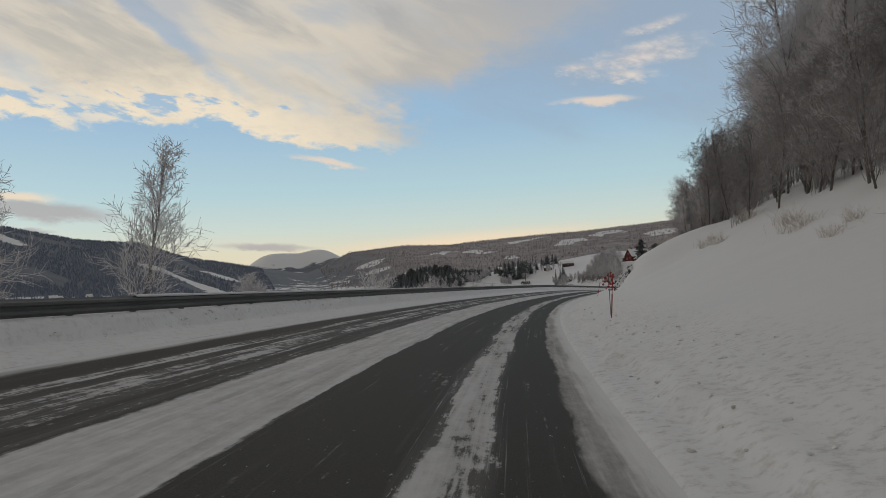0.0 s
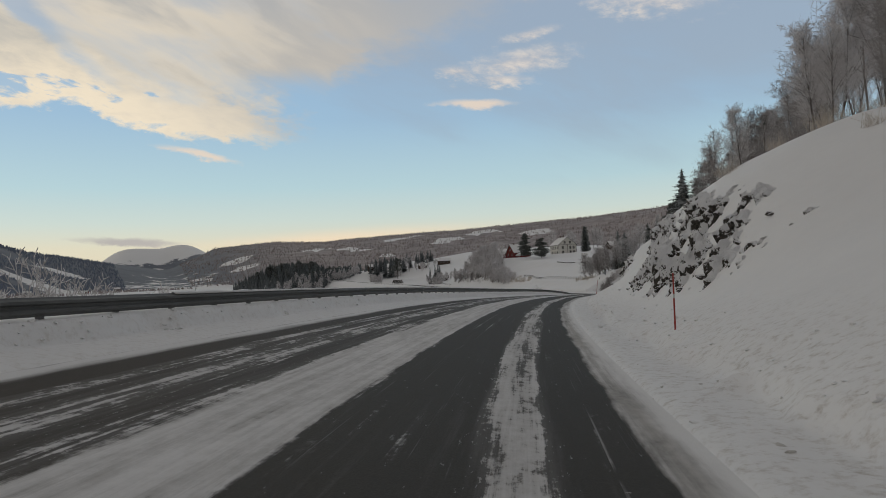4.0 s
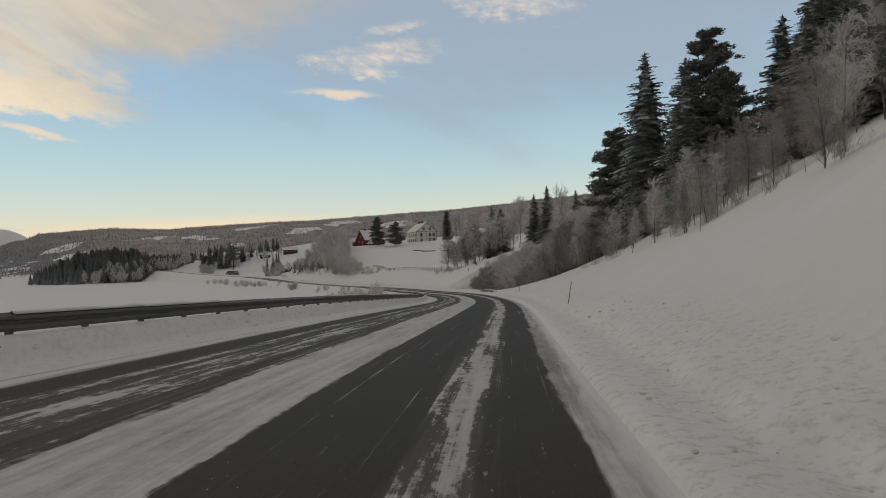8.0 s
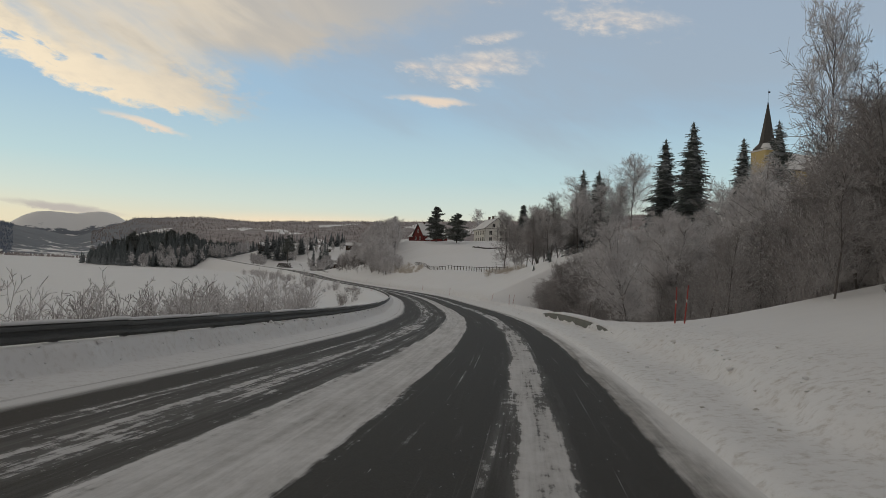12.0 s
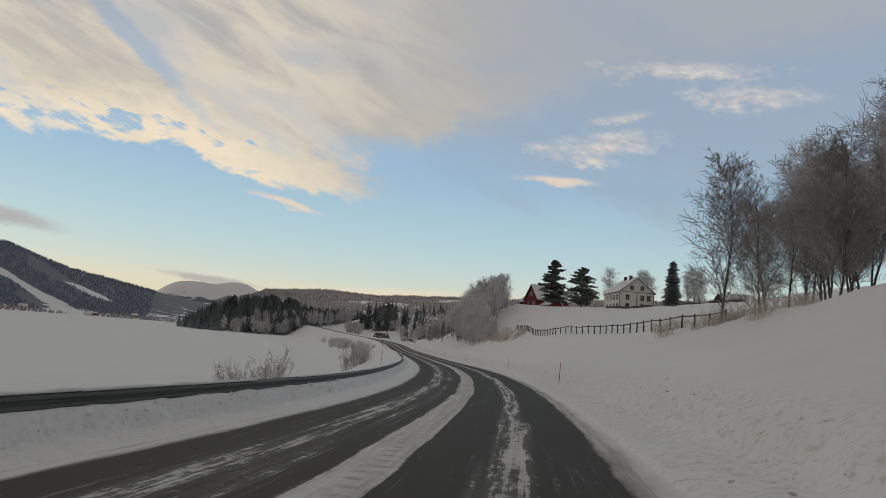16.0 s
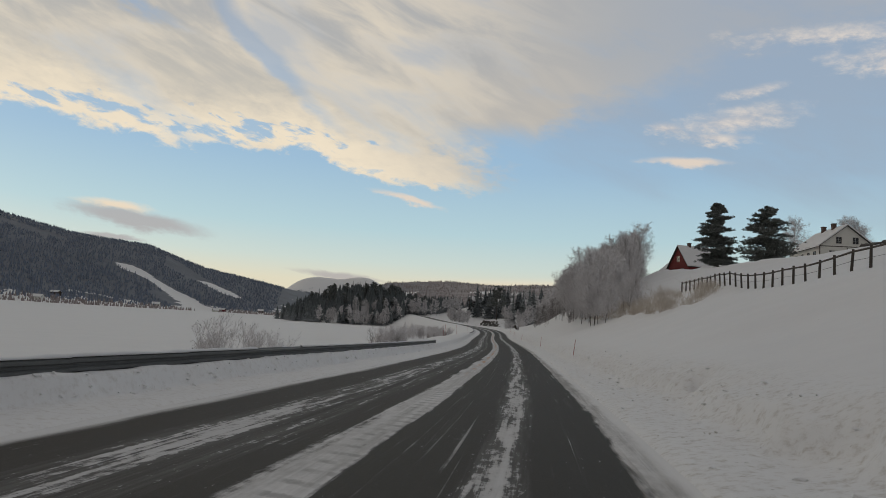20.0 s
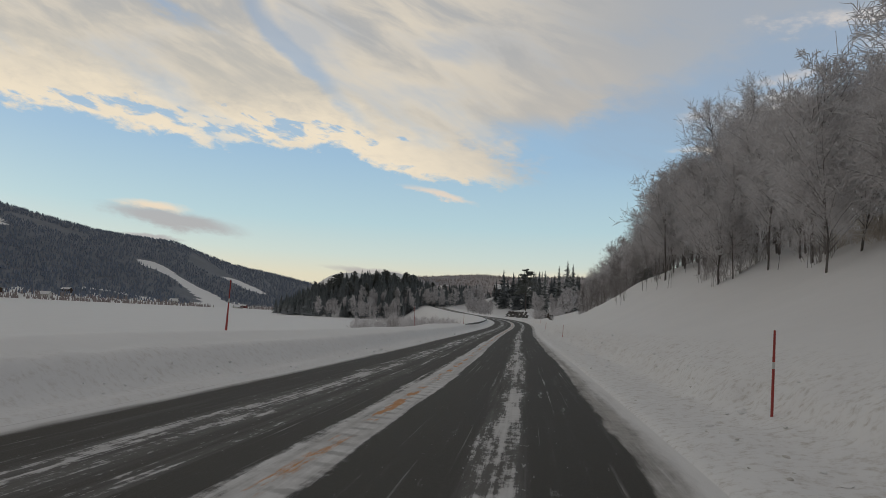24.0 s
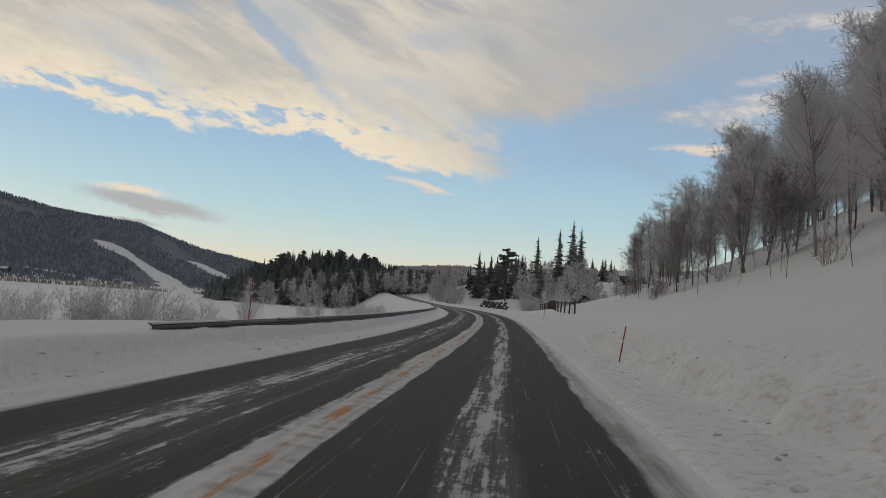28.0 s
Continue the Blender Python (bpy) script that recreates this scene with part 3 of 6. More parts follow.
def bumps(x, y, s, seed=0.0, octaves=3):
    """Irregular unevenness with lumps about s across, about -1 to 1."""
    v, a, tot = 0.0, 1.0, 0.0
    for o in range(octaves):
        u, t = x / s + 17.3 * o, y / s + 9.1 * o
        i, j = np.floor(u), np.floor(t)
        fu, ft = u - i, t - j
        fu, ft = fu * fu * (3 - 2 * fu), ft * ft * (3 - 2 * ft)
        q = (lattice(i, j, seed) * (1 - fu) + lattice(i + 1, j, seed) * fu) * (1 - ft) + (lattice(i, j + 1, seed) * (1 - fu) + lattice(i + 1, j + 1, seed) * fu) * ft
        v, tot = v + a * (2 * q - 1), tot + a
        a, s = a * 0.5, s * 0.47
    return v / tot * 1.5


def ground(x, y):
    """Height of the land at plan places (arrays)."""
    x, y = np.asarray(x, float), np.asarray(y, float)
    k = heading(y)
    d = (x - road_x(y)) / np.sqrt(1 + k * k)
    zr, bk = road_z(y), road_bank(y)
    plane = zr - bk * np.clip(d, -5.5, 5.5)
    # right-hand side
    h14, h40, h90, h200 = H14(y), H40(y), H90(y), H200(y)
    berm = 0.46 + 0.10 * smooth(y, 180, 260)
    lump = (0.030 + 0.030 * smooth(y, 230, 300)) * bumps(x, y, 0.7, 1.0, 3)
    soft = 0.25 * wave(x, y, 9.0, 2.0) + 0.14 * bumps(x, y, 5.0, 5.0, 2)
    s1 = np.clip((d - 5.0) / 9.0, 0, 1)
    # a shelf beside the tarmac, then the torn wall that the plough has cut
    cutline = 5.15 + 0.45 * smooth(y, 200, 290) - 0.55 * (1 - smooth(y, 20, 60)) + (0.26 + 0.16 * smooth(y, 230, 300)) * bumps(x, y, 1.0, 3.0, 3)
    shelf = 0.07 * smooth(d, 3.72, 4.1) + 0.09 * np.clip((d - 4.0) / 1.2, 0, 1)
    r = shelf + (berm - 0.16) * (0.72 * smooth(d, cutline - 0.42, cutline) + 0.28 * smooth(d, cutline, cutline + 0.7))
    r = r + (h14 - berm) * (0.55 * s1 + 0.45 * s1 ** 1.5)
    r = r + (h40 - h14) * np.clip((d - 14) / 26, 0, 1) + (h90 - h40) * smooth(d, 36, 94) + (h200 - h90) * smooth(d, 85, 205)
    r = r + 0.9 * smooth(y, 384, 402) * (1 - smooth(y, 430, 452)) * smooth(d, 13.5, 17.5) * (1 - smooth(d, 22, 34))
    crag = np.exp(-((y - 53) / 9.0) ** 4) * 0.7 + np.exp(-((y - 101) / 13.0) ** 4) + np.exp(-((y - 136) / 12.0) ** 4)
    r = r + crag * (1.9 * smooth(d, 7.0, 9.2) * (1 - smooth(d, 10.5, 17)) - 0.55 * np.exp(-((d - 6.3) / 1.2) ** 2))
    r = r + lump * smooth(d, 3.9, 4.6) * (1 - smooth(d, 6.2, 7.4)) + soft * smooth(d, 5.5, 11)
    # left-hand side: bank behind the guard rail, then down to the flats
    e = -d
    bank = 0.49 + 0.06 * smooth(y, 110, 160) + 0.34 * smooth(y, 405, 428) * (1 - smooth(y, 500, 520))
    railed = 1 - smooth(y, 402, 426) + smooth(y, 500, 520)
    face = 5.08 + 0.16 * bumps(x, y, 0.8, 6.0, 3)
    l_rail = 0.13 * smooth(e, 3.5, 4.9) + (bank - 0.13) * smooth(e, face - 0.26, face)
    l_open = 0.07 * smooth(e, 3.6, 4.1) + (bank - 0.07) * (0.75 * smooth(e, 4.25, 5.2) + 0.25 * smooth(e, 5.0, 6.4))
    l = l_rail * railed + l_open * (1 - railed) + lump * smooth(e, 4.0, 4.8) * (1 - smooth(e, 5.5, 7)) * 0.6
    l = l + 0.25 * wave(x, y, 5.0, 3.0) * smooth(e, 5.6, 8)
    land = np.where(d > 0, plane + r, plane + l)
    drop = smooth(e, 6.2, 6.2 + np.maximum(2.2 * (zr - LAKE_Z), 8.0))
    lk = lake(x, y)
    land = np.where(d > 0, land, land * (1 - drop) + lk * drop + 0.06 * wave(x, y, 30.0) * drop)
    # the road's embankment blends out in the far distance
    # wooded headland beside the road
    land = land + 10.5 * np.exp(-((x - 92) / 30) ** 2 - ((y - 876) / 28) ** 2)
    land = land + 4.6 * np.exp(-((x - 97) / 13) ** 2 - ((y - 780) / 15) ** 2)
    hx, hy = x + 10, y - 908
    hd = np.sqrt((hx / 78) ** 2 + (hy / 108) ** 2)
    land = np.maximum(land, lk - 2 + 22 * (1 - smooth(hd, 0.15, 1.05)))
    # hillside behind the headland, on which the road climbs away
    land = np.where((d < 0), np.maximum(land, lk + (zr - lk) * smooth(y, 860, 1000) * (1 - smooth(e, 30, 160))), land)
    # far ridges
    rx, ry = x - 60.0, y - 250.0
    az = np.degrees(np.arctan2(rx, ry))
    rr = np.hypot(rx, ry)
    top = np.tan(np.radians(np.interp(az, RIDGE_AZ, RIDGE_EL))) * np.interp(az, RIDGE_AZ, RIDGE_R)
    r0, r1 = np.interp(az, RIDGE_AZ, RIDGE_0), np.interp(az, RIDGE_AZ, RIDGE_R)
    q = np.clip((rr - r0) / (r1 - r0), 0, 1)
    rise = top * (0.45 * q + 0.55 * smooth(rr, r0, r1)) * (1 - 0.5 * smooth(rr, r1, r1 + 1500))
    rough = (0.10 * wave(x, y, 160.0, 1.0) + 0.05 * wave(x, y, 60.0, 2.0)) * top * q * (1 - 0.75 * q)
    land = np.where(rr > r0, land * (1 - smooth(rr, r0, r0 + 400)) + lk * smooth(rr, r0, r0 + 400) + rise + rough, land)
    # the snow mountain at the head of the valley
    snow_top = (170 + 35 * wave(x, y, 330.0, 5.0)) * np.exp(-((az + 13.5) / 4.2) ** 4) * smooth(rr, 3500, 4300) * 1.42
    snow_top2 = 190 * np.exp(-((az + 24.0) / 4.0) ** 2) * smooth(rr, 3400, 4300) * 0.7
    return land + snow_top + snow_top2


def mesh_object(name, verts, faces, mat, parent=None):
    me = bpy.data.meshes.new(name)
    me.from_pydata(verts, [], faces)
    me.materials.append(mat)
    ob = new(name, me)
    ob.parent = parent
    return ob


def smooth_shade(ob):
    ob.data.polygons.foreach_set("use_smooth", [True] * len(ob.data.polygons))
    return ob


# plan lines of the cleared runs down the far mountain side
RUNS = [[(-815, 1912), (-789, 1904), (-734, 1895), (-656, 1852), (-557, 1768)], [(-756, 2253), (-664, 2182)], [(-1180, 1780), (-1050, 1700)]]


def cleared(x, y):
    """1 on the runs, 0 away from them."""
    near = np.full(np.shape(x), 1e9)
    for line in RUNS:
        for (ax, ay), (bx, by) in zip(line, line[1:]):
            ux, uy = bx - ax, by - ay
            t = np.clip(((x - ax) * ux + (y - ay) * uy) / (ux * ux + uy * uy), 0, 1)
            near = np.minimum(near, np.hypot(x - ax - t * ux, y - ay - t * uy))
    return 1 - smooth(near + 14 * wave(x, y, 25.0, 2.0), 22, 44)


# cleared fields on the long ridge: azimuth, place up the slope, half width, half depth, lean
FIELDS = [(-7.5, 0.50, 1.3, 0.05, 0.05), (-6.8, 0.38, 1.2, 0.04, 0.05), (-1.2, 0.62, 1.4, 0.05, 0.02), (2.2, 0.56, 1.6, 0.05, -0.02), (6.5, 0.72, 1.8, 0.05, 0.03), (10.5, 0.60, 1.4, 0.06, 0.02),
          (14.0, 0.70, 1.8, 0.05, 0.01), (-3.5, 0.30, 1.5, 0.05, 0.0), (18.5, 0.62, 1.6, 0.05, 0.02), (5.0, 0.42, 1.0, 0.04, 0.0)]


def build_ground():
    ys = np.concatenate([np.arange(-3600, -200, 170), np.arange(-200, -10, 6.0), np.arange(-10, 520, 0.38), np.arange(520, 560, 0.8), np.arange(560, 700, 2.0),
                         np.arange(700, 1100, 6.0), np.arange(1100, 1700, 24.0), np.arange(1700, 2300, 18.0), np.arange(2300, 4700, 70.0)])
    right = np.concatenate([[0, 2, 3.6], np.arange(3.75, 6.7, 0.12), np.arange(6.8, 18, 0.5), np.arange(18, 60, 2.0), np.arange(62, 220, 7.0),
                            np.arange(230, 700, 26.0), np.arange(720, 2000, 70.0), np.arange(2000, 4600, 130.0)])
    left = np.concatenate([[2, 3.6], np.arange(3.8, 4.7, 0.2), np.arange(4.7, 5.6, 0.09), np.arange(5.7, 6.8, 0.2), np.arange(7, 30, 0.9), np.arange(31, 120, 4.0), np.arange(124, 700, 22.0),
                           np.arange(710, 1250, 24.0), np.arange(1270, 2000, 60.0), np.arange(2000, 4600, 110.0)])
    us = np.concatenate([-left[::-1], right])
    Y, U = np.meshgrid(ys, us, indexing="ij")
    k = heading(Y)
    X = road_x(Y) + U * np.sqrt(1 + k * k)
    Z = ground(X, Y)
    Z = Z - 0.10 * (np.abs(U) < 3.85) * (Y < 1100)
    nr, nc = Y.shape
    verts = np.stack([X, Y, Z], -1).reshape(-1, 3)
    idx = np.arange(nr * nc).reshape(nr, nc)
    faces = np.stack([idx[:-1, :-1], idx[:-1, 1:], idx[1:, 1:], idx[1:, :-1]], -1).reshape(-1, 4)
    me = bpy.data.meshes.new("ground")
    me.vertices.add(len(verts))
    me.vertices.foreach_set("co", verts.ravel())
    me.loops.add(faces.size)
    me.loops.foreach_set("vertex_index", faces.ravel())
    me.polygons.add(len(faces))
    me.polygons.foreach_set("loop_start", np.arange(0, faces.size, 4))
    me.polygons.foreach_set("loop_total", np.full(len(faces), 4))
    me.polygons.foreach_set("use_smooth", np.ones(len(faces), bool))
    me.update(calc_edges=True)
    me.materials.append(SNOW)
    d = U
    grit = np.where(d > 0, smooth(d, 3.3, 3.9) * (1 - smooth(d, 5.6, 7.2)), smooth(-d, 3.3, 3.7) * (1 - smooth(-d, 4.9, 5.7)) * 0.6) * (np.abs(Y - 300) < 700)
    a = me.attributes.new("grit", "FLOAT", "POINT")
    a.data.foreach_set("value", grit.ravel().astype(np.float32))
    rx, ry = X - 60.0, Y - 250.0
    az, rr = np.degrees(np.arctan2(rx, ry)), np.hypot(rx, ry)
    r0, r1 = np.interp(az, RIDGE_AZ, RIDGE_0), np.interp(az, RIDGE_AZ, RIDGE_R)
    q = np.clip((rr - r0) / (r1 - r0), 0, 1.2)
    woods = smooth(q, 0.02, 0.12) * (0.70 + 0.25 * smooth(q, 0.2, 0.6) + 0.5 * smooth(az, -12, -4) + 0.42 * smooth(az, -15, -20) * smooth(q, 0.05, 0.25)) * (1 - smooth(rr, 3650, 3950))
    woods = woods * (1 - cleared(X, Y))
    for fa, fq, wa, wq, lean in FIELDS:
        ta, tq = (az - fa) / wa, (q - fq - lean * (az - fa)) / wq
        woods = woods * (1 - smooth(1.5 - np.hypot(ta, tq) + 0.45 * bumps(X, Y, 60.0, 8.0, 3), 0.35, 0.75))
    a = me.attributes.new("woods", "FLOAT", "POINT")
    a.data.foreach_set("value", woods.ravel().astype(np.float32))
    fr = smooth(az, -12, -2)
    a = me.attributes.new("frosted", "FLOAT", "POINT")
    a.data.foreach_set("value", fr.ravel().astype(np.float32))
    ob = new("ground", me)
    return tagged(ob, "snow-covered ground with ploughed banks, slopes, flats and far hills", "ground", kind="structure")


build_ground()


def build_road():
    ys = np.concatenate([np.arange(-120, 620, 1.0), np.arange(620, 985, 3.0)])
    us = np.array([-4.02, -3.3, -2.6, -1.8, -0.9, 0, 0.9, 1.8, 2.6, 3.3, 4.02])
    k = heading(ys)
    c = 1 / np.sqrt(1 + k * k)
    cx, cz, bk = road_x(ys), road_z(ys), road_bank(ys)
    s = np.concatenate([[0], np.cumsum(np.hypot(np.diff(cx), np.diff(ys)))]) - 120
    verts, uvs = [], []
    for i in range(len(ys)):
        for u in us:
            verts.append((cx[i] + u * c[i], ys[i] - u * k[i] * c[i], cz[i] - bk[i] * u))
            uvs.append((u, s[i]))
    n = len(us)
    faces = [(i * n + j, i * n + j + 1, (i + 1) * n + j + 1, (i + 1) * n + j) for i in range(len(ys) - 1) for j in range(n - 1)]
    ob = mesh_object("road", verts, faces, ROAD)
    lay = ob.data.uv_layers.new(name="UVMap")
    vi = np.empty(len(ob.data.loops), int)
    ob.data.loops.foreach_get("vertex_index", vi)
    lay.data.foreach_set("uv", np.array(uvs)[vi].ravel())
    smooth_shade(ob)
    return tagged(ob, "two-lane asphalt road streaked with snow and ice", "road", kind="structure")


build_road()


def on_ground(x, y, sink=0.0):
    return float(ground(x, y)) - sink


# ---------------------------------------------------------------- helpers for things
def thing(name, label, category, at=(0, 0, 0), group="", rz=0.0):
    e = new(name)
    e.matrix_basis = pose(*at, 0, 0, rz)
    e.empty_display_size = 0.2
    return tagged(e, label, category, group)


def part(name, bm, mat, parent, label="", smooth_on=False):
    me = bpy.data.meshes.new(name)
    bm.normal_update()
    bm.to_mesh(me)
    bm.free()
    me.materials.append(mat)
    ob = new(name, me)
    ob.parent = parent
    if label:
        ob["label"] = label
    if smooth_on:
        smooth_shade(ob)
    return ob


def part_np(name, verts, faces, mat, parent, label=""):
    ob = mesh_object(name, verts, faces, mat, parent)
    if label:
        ob["label"] = label
    return ob


def box(bm, x0, y0, z0, x1, y1, z1):
    v = [bm.verts.new(p) for p in ((x0, y0, z0), (x1, y0, z0), (x1, y1, z0), (x0, y1, z0), (x0, y0, z1), (x1, y0, z1), (x1, y1, z1), (x0, y1, z1))]
    for f in ((0, 3, 2, 1), (4, 5, 6, 7), (0, 1, 5, 4), (1, 2, 6, 5), (2, 3, 7, 6), (3, 0, 4, 7)):
        bm.faces.new([v[i] for i in f])
    return bm


def tube(bm, p, q, r0, r1, sides=6, cap=True):
    p, q = Vector(p), Vector(q)
    z = (q - p).normalized()
    x = z.orthogonal().normalized()
    y = z.cross(x)
    a, b = [], []
    for i in range(sides):
        t = 2 * math.pi * i / sides
        o = x * math.cos(t) + y * math.sin(t)
        a.append(bm.verts.new(p + o * r0))
        b.append(bm.verts.new(q + o * r1))
    for i in range(sides):
        bm.faces.new((a[i], a[(i + 1) % sides], b[(i + 1) % sides], b[i]))
    if cap:
        bm.faces.new(a[::-1])
        bm.faces.new(b)
    return bm


# ---------------------------------------------------------------- trees
class Sticks:
    """Collects thin tapered three-sided sticks into one mesh."""

    def __init__(self):
        self.p, self.q, self.r0, self.r1 = [], [], [], []

    def add(self, p, q, r0, r1):
        self.p.append(p)
        self.q.append(q)
        self.r0.append(r0)
        self.r1.append(r1)

    def mesh(self, sides=3):
        p, q = np.array(self.p), np.array(self.q)
        r0, r1 = np.array(self.r0)[:, None], np.array(self.r1)[:, None]
        z = q - p
        z = z / (np.linalg.norm(z, axis=1, keepdims=True) + 1e-9)
        ref = np.where(np.abs(z[:, 2:3]) < 0.8, np.array([[0, 0, 1.0]]), np.array([[1.0, 0, 0]]))
        x = np.cross(z, ref)
        x = x / np.linalg.norm(x, axis=1, keepdims=True)
        y = np.cross(z, x)
        n = len(p)
        rings = []
        for c, r in ((p, r0), (q, r1)):
            for i in range(sides):
                t = 2 * math.pi * i / sides
                rings.append(c + (x * math.cos(t) + y * math.sin(t)) * r)
        v = np.stack(rings, 1).reshape(-1, 3)
        base = np.arange(n)[:, None] * 2 * sides
        f = []
        for i in range(sides):
            j = (i + 1) % sides
            f.append(np.concatenate([base + i, base + j, base + sides + j, base + sides + i], 1))
        return v.tolist(), np.concatenate(f).tolist()


def unit(v):
    return v / (np.linalg.norm(v) + 1e-9)


def grow(st, rng, p, d, length, rad, level, spread, droop, kids, segs=3, twig=0.012, low=0.1, reach=(0.3, 0.5), rise=0.15):
    """A branch of a few segments that carries smaller ones."""
    pts = [p]
    for i in range(segs):
        d = unit(d + rng.normal(0, 0.13 if level else 0.06, 3) + np.array([0, 0, -droop * (1 if level < 2 else 1.6)]))
        q = p + d * length / segs
        a, b = rad * (1 - i / segs * 0.75), rad * (1 - (i + 1) / segs * 0.75)
        st[min(level, 2)].add(p, q, max(a, twig), max(b, twig * 0.8))
        p = q
        pts.append(q)
    if level >= len(kids):
        return
    for i in range(kids[level]):
        f = rng.uniform(0.2 if level else low, 1.0)
        i0 = min(int(f * segs), segs - 1)
        b = pts[i0] + (pts[i0 + 1] - pts[i0]) * (f * segs - i0)
        side = rng.normal(0, 1, 3)
        side = unit(side - d * side.dot(d))
        nd = unit(d * (1 - spread) + side * spread + np.array([0, 0, rise if level == 0 else rise * 0.3]))
        if level == 0:
            g = (f - low) / (1 - low)
            size = length * rng.uniform(*reach) * (1.05 - 0.70 * g) * (0.65 + 0.35 * min(1, g * 5))
        else:
            size = length * rng.uniform(0.30, 0.52)
        grow(st, rng, b, nd, size, rad * (0.30 if level == 0 else 0.42), level + 1, spread, droop * 1.3, kids, (3, 2, 1, 1)[min(level, 3)], twig)


def stem(pts, radii, sides=6):
    """One bent tapering tube."""
    v, f = [], []
    for p, r in zip(pts, radii):
        v += [(p[0] + r * math.cos(2 * math.pi * i / sides), p[1] + r * math.sin(2 * math.pi * i / sides), p[2]) for i in range(sides)]
    for k in range(len(pts) - 1):
        f += [(k * sides + i, k * sides + (i + 1) % sides, (k + 1) * sides + (i + 1) % sides, (k + 1) * sides + i) for i in range(sides)]
    f.append(tuple(range(len(v) - sides, len(v))))
    return v, f


def bare_tree(name, label, height, seed, mat, bark, twig=0.012, kids=(30, 8, 6), droop=0.03, spread=0.55, rad=None, low=0.2, reach=(0.2, 0.36), rise=0.4, limb=None):
    rng = np.random.default_rng(seed)
    st = (Sticks(), Sticks(), Sticks())
    grow(st, rng, np.zeros(3), np.array([rng.normal(0, 0.05), rng.normal(0, 0.05), 1.0]), height, rad or height * 0.009, 0, spread, -0.02, kids, 7, twig, low, reach, rise)
    e = thing(name, label, "tree")
    part_np("trunk", *stem(st[0].p + st[0].q[-1:], st[0].r0 + st[0].r1[-1:]), bark, e)
    v1, f1 = st[1].mesh(3)
    v2, f2 = st[2].mesh(3)
    crown = part_np("crown", v1 + v2, f1 + [[i + len(v1) for i in f] for f in f2], limb or LIMB, e, "fine rime-covered twigs")
    crown.data.materials.append(mat)
    crown.data.polygons.foreach_set("material_index", [0] * len(f1) + [1] * len(f2))
    return e


def shrub(name, label, height, seed, mat, stems=14, kids=(6, 3), wide=0.35, twig=0.010):
    rng = np.random.default_rng(seed)
    st = (Sticks(), Sticks(), Sticks())
    for i in range(stems):
        d = np.array([rng.normal(0, wide), rng.normal(0, wide), 1.0])
        p = np.array([rng.normal(0, 0.10 * height), rng.normal(0, 0.10 * height), -0.3])
        grow(st, rng, p, unit(d), height * rng.uniform(0.6, 1.05) + 0.3, 0.018, 0, 0.5, -0.01, kids, 4, twig, 0.2, (0.22, 0.42), 0.35)
    e = thing(name, label, "shrub")
    b = st[2]
    for a in st[:2]:
        b.p += a.p
        b.q += a.q
        b.r0 += a.r0
        b.r1 += a.r1
    tagged(part_np("branchwork", *b.mesh(3), mat, e), kind="stuff")
    return e


def leaf_fan(rng, v, f, p, d, length, width, sag, blades):
    """A needle-bearing bough: a ridge with drooping side blades."""
    side = unit(np.cross(d, np.array([0, 0, 1.0])) + 1e-6)
    for b in range(blades):
        t = (b + rng.uniform(0.1, 0.9)) / blades
        c = p + d * length * t + np.array([0, 0, -sag * length * t * t])
        for s in (-1, 1):
            wdt = width * (1 - 0.75 * t) * rng.uniform(0.7, 1.25)
            tip = c + side * s * wdt + d * wdt * rng.uniform(0.4, 0.9) + np.array([0, 0, -wdt * rng.uniform(0.25, 0.65)])
            thick = length / blades * 0.8
            i = len(v)
            v.extend([c - d * thick * 0.6, c + d * thick * 0.6, tip, c + (tip - c) * 0.45 + np.array([0, 0, 0.12 * wdt]) + d * thick * 0.5])
            f.extend([(i, i + 1, i + 3), (i, i + 3, i + 2), (i + 1, i + 2, i + 3)])


def spruce(name, label, height, seed, mat, width=0.17, layers=26, per=9, blades=5, broad=0.5, full=0.82):
    rng = np.random.default_rng(seed)
    v, f = [], []
    for i in range(layers):
        t = (i + 0.3) / layers
        z = height * (0.05 + 0.93 * t)
        reach = height * width * (1 - t) ** full * rng.uniform(0.8, 1.15) + 0.1
        for j in range(max(4, int(per * (1 - 0.5 * t)))):
            a = rng.uniform(0, 2 * math.pi)
            r = reach * rng.uniform(0.6, 1.18)
            d = unit(np.array([math.cos(a), math.sin(a), 0.25 - 0.35 * (1 - t)]))
            leaf_fan(rng, v, f, np.array([0, 0, z + rng.uniform(-0.4, 0.4) * height / layers]), d, r, r * broad, 0.20, blades)
    # the dense inside of the crown
    for i in range(layers):
        t = i / layers
        z, r = height * (0.05 + 0.92 * t), height * width * (1 - t) ** full * 0.52
        i0 = len(v)
        for j in range(7):
            a = 2 * math.pi * (j + 0.5 * (i % 2)) / 7
            k = r * rng.uniform(0.7, 1.25)
            v.append((k * math.cos(a), k * math.sin(a), z - r * rng.uniform(0.1, 0.5)))
        v.append((0, 0, z + height / layers * 1.6))
        f.extend([(i0 + j, i0 + (j + 1) % 7, i0 + 7) for j in range(7)])
    v, f = [tuple(p) for p in v], f
    e = thing(name, label, "tree")
    bm = bmesh.new()
    tube(bm, (0, 0, -0.6), (0, 0, height * 0.97), height * 0.016, 0.02, 6)
    part("trunk", bm, BARK, e)
    part_np("crown", v, f, mat, e, "dark needled boughs dusted with snow")
    return e


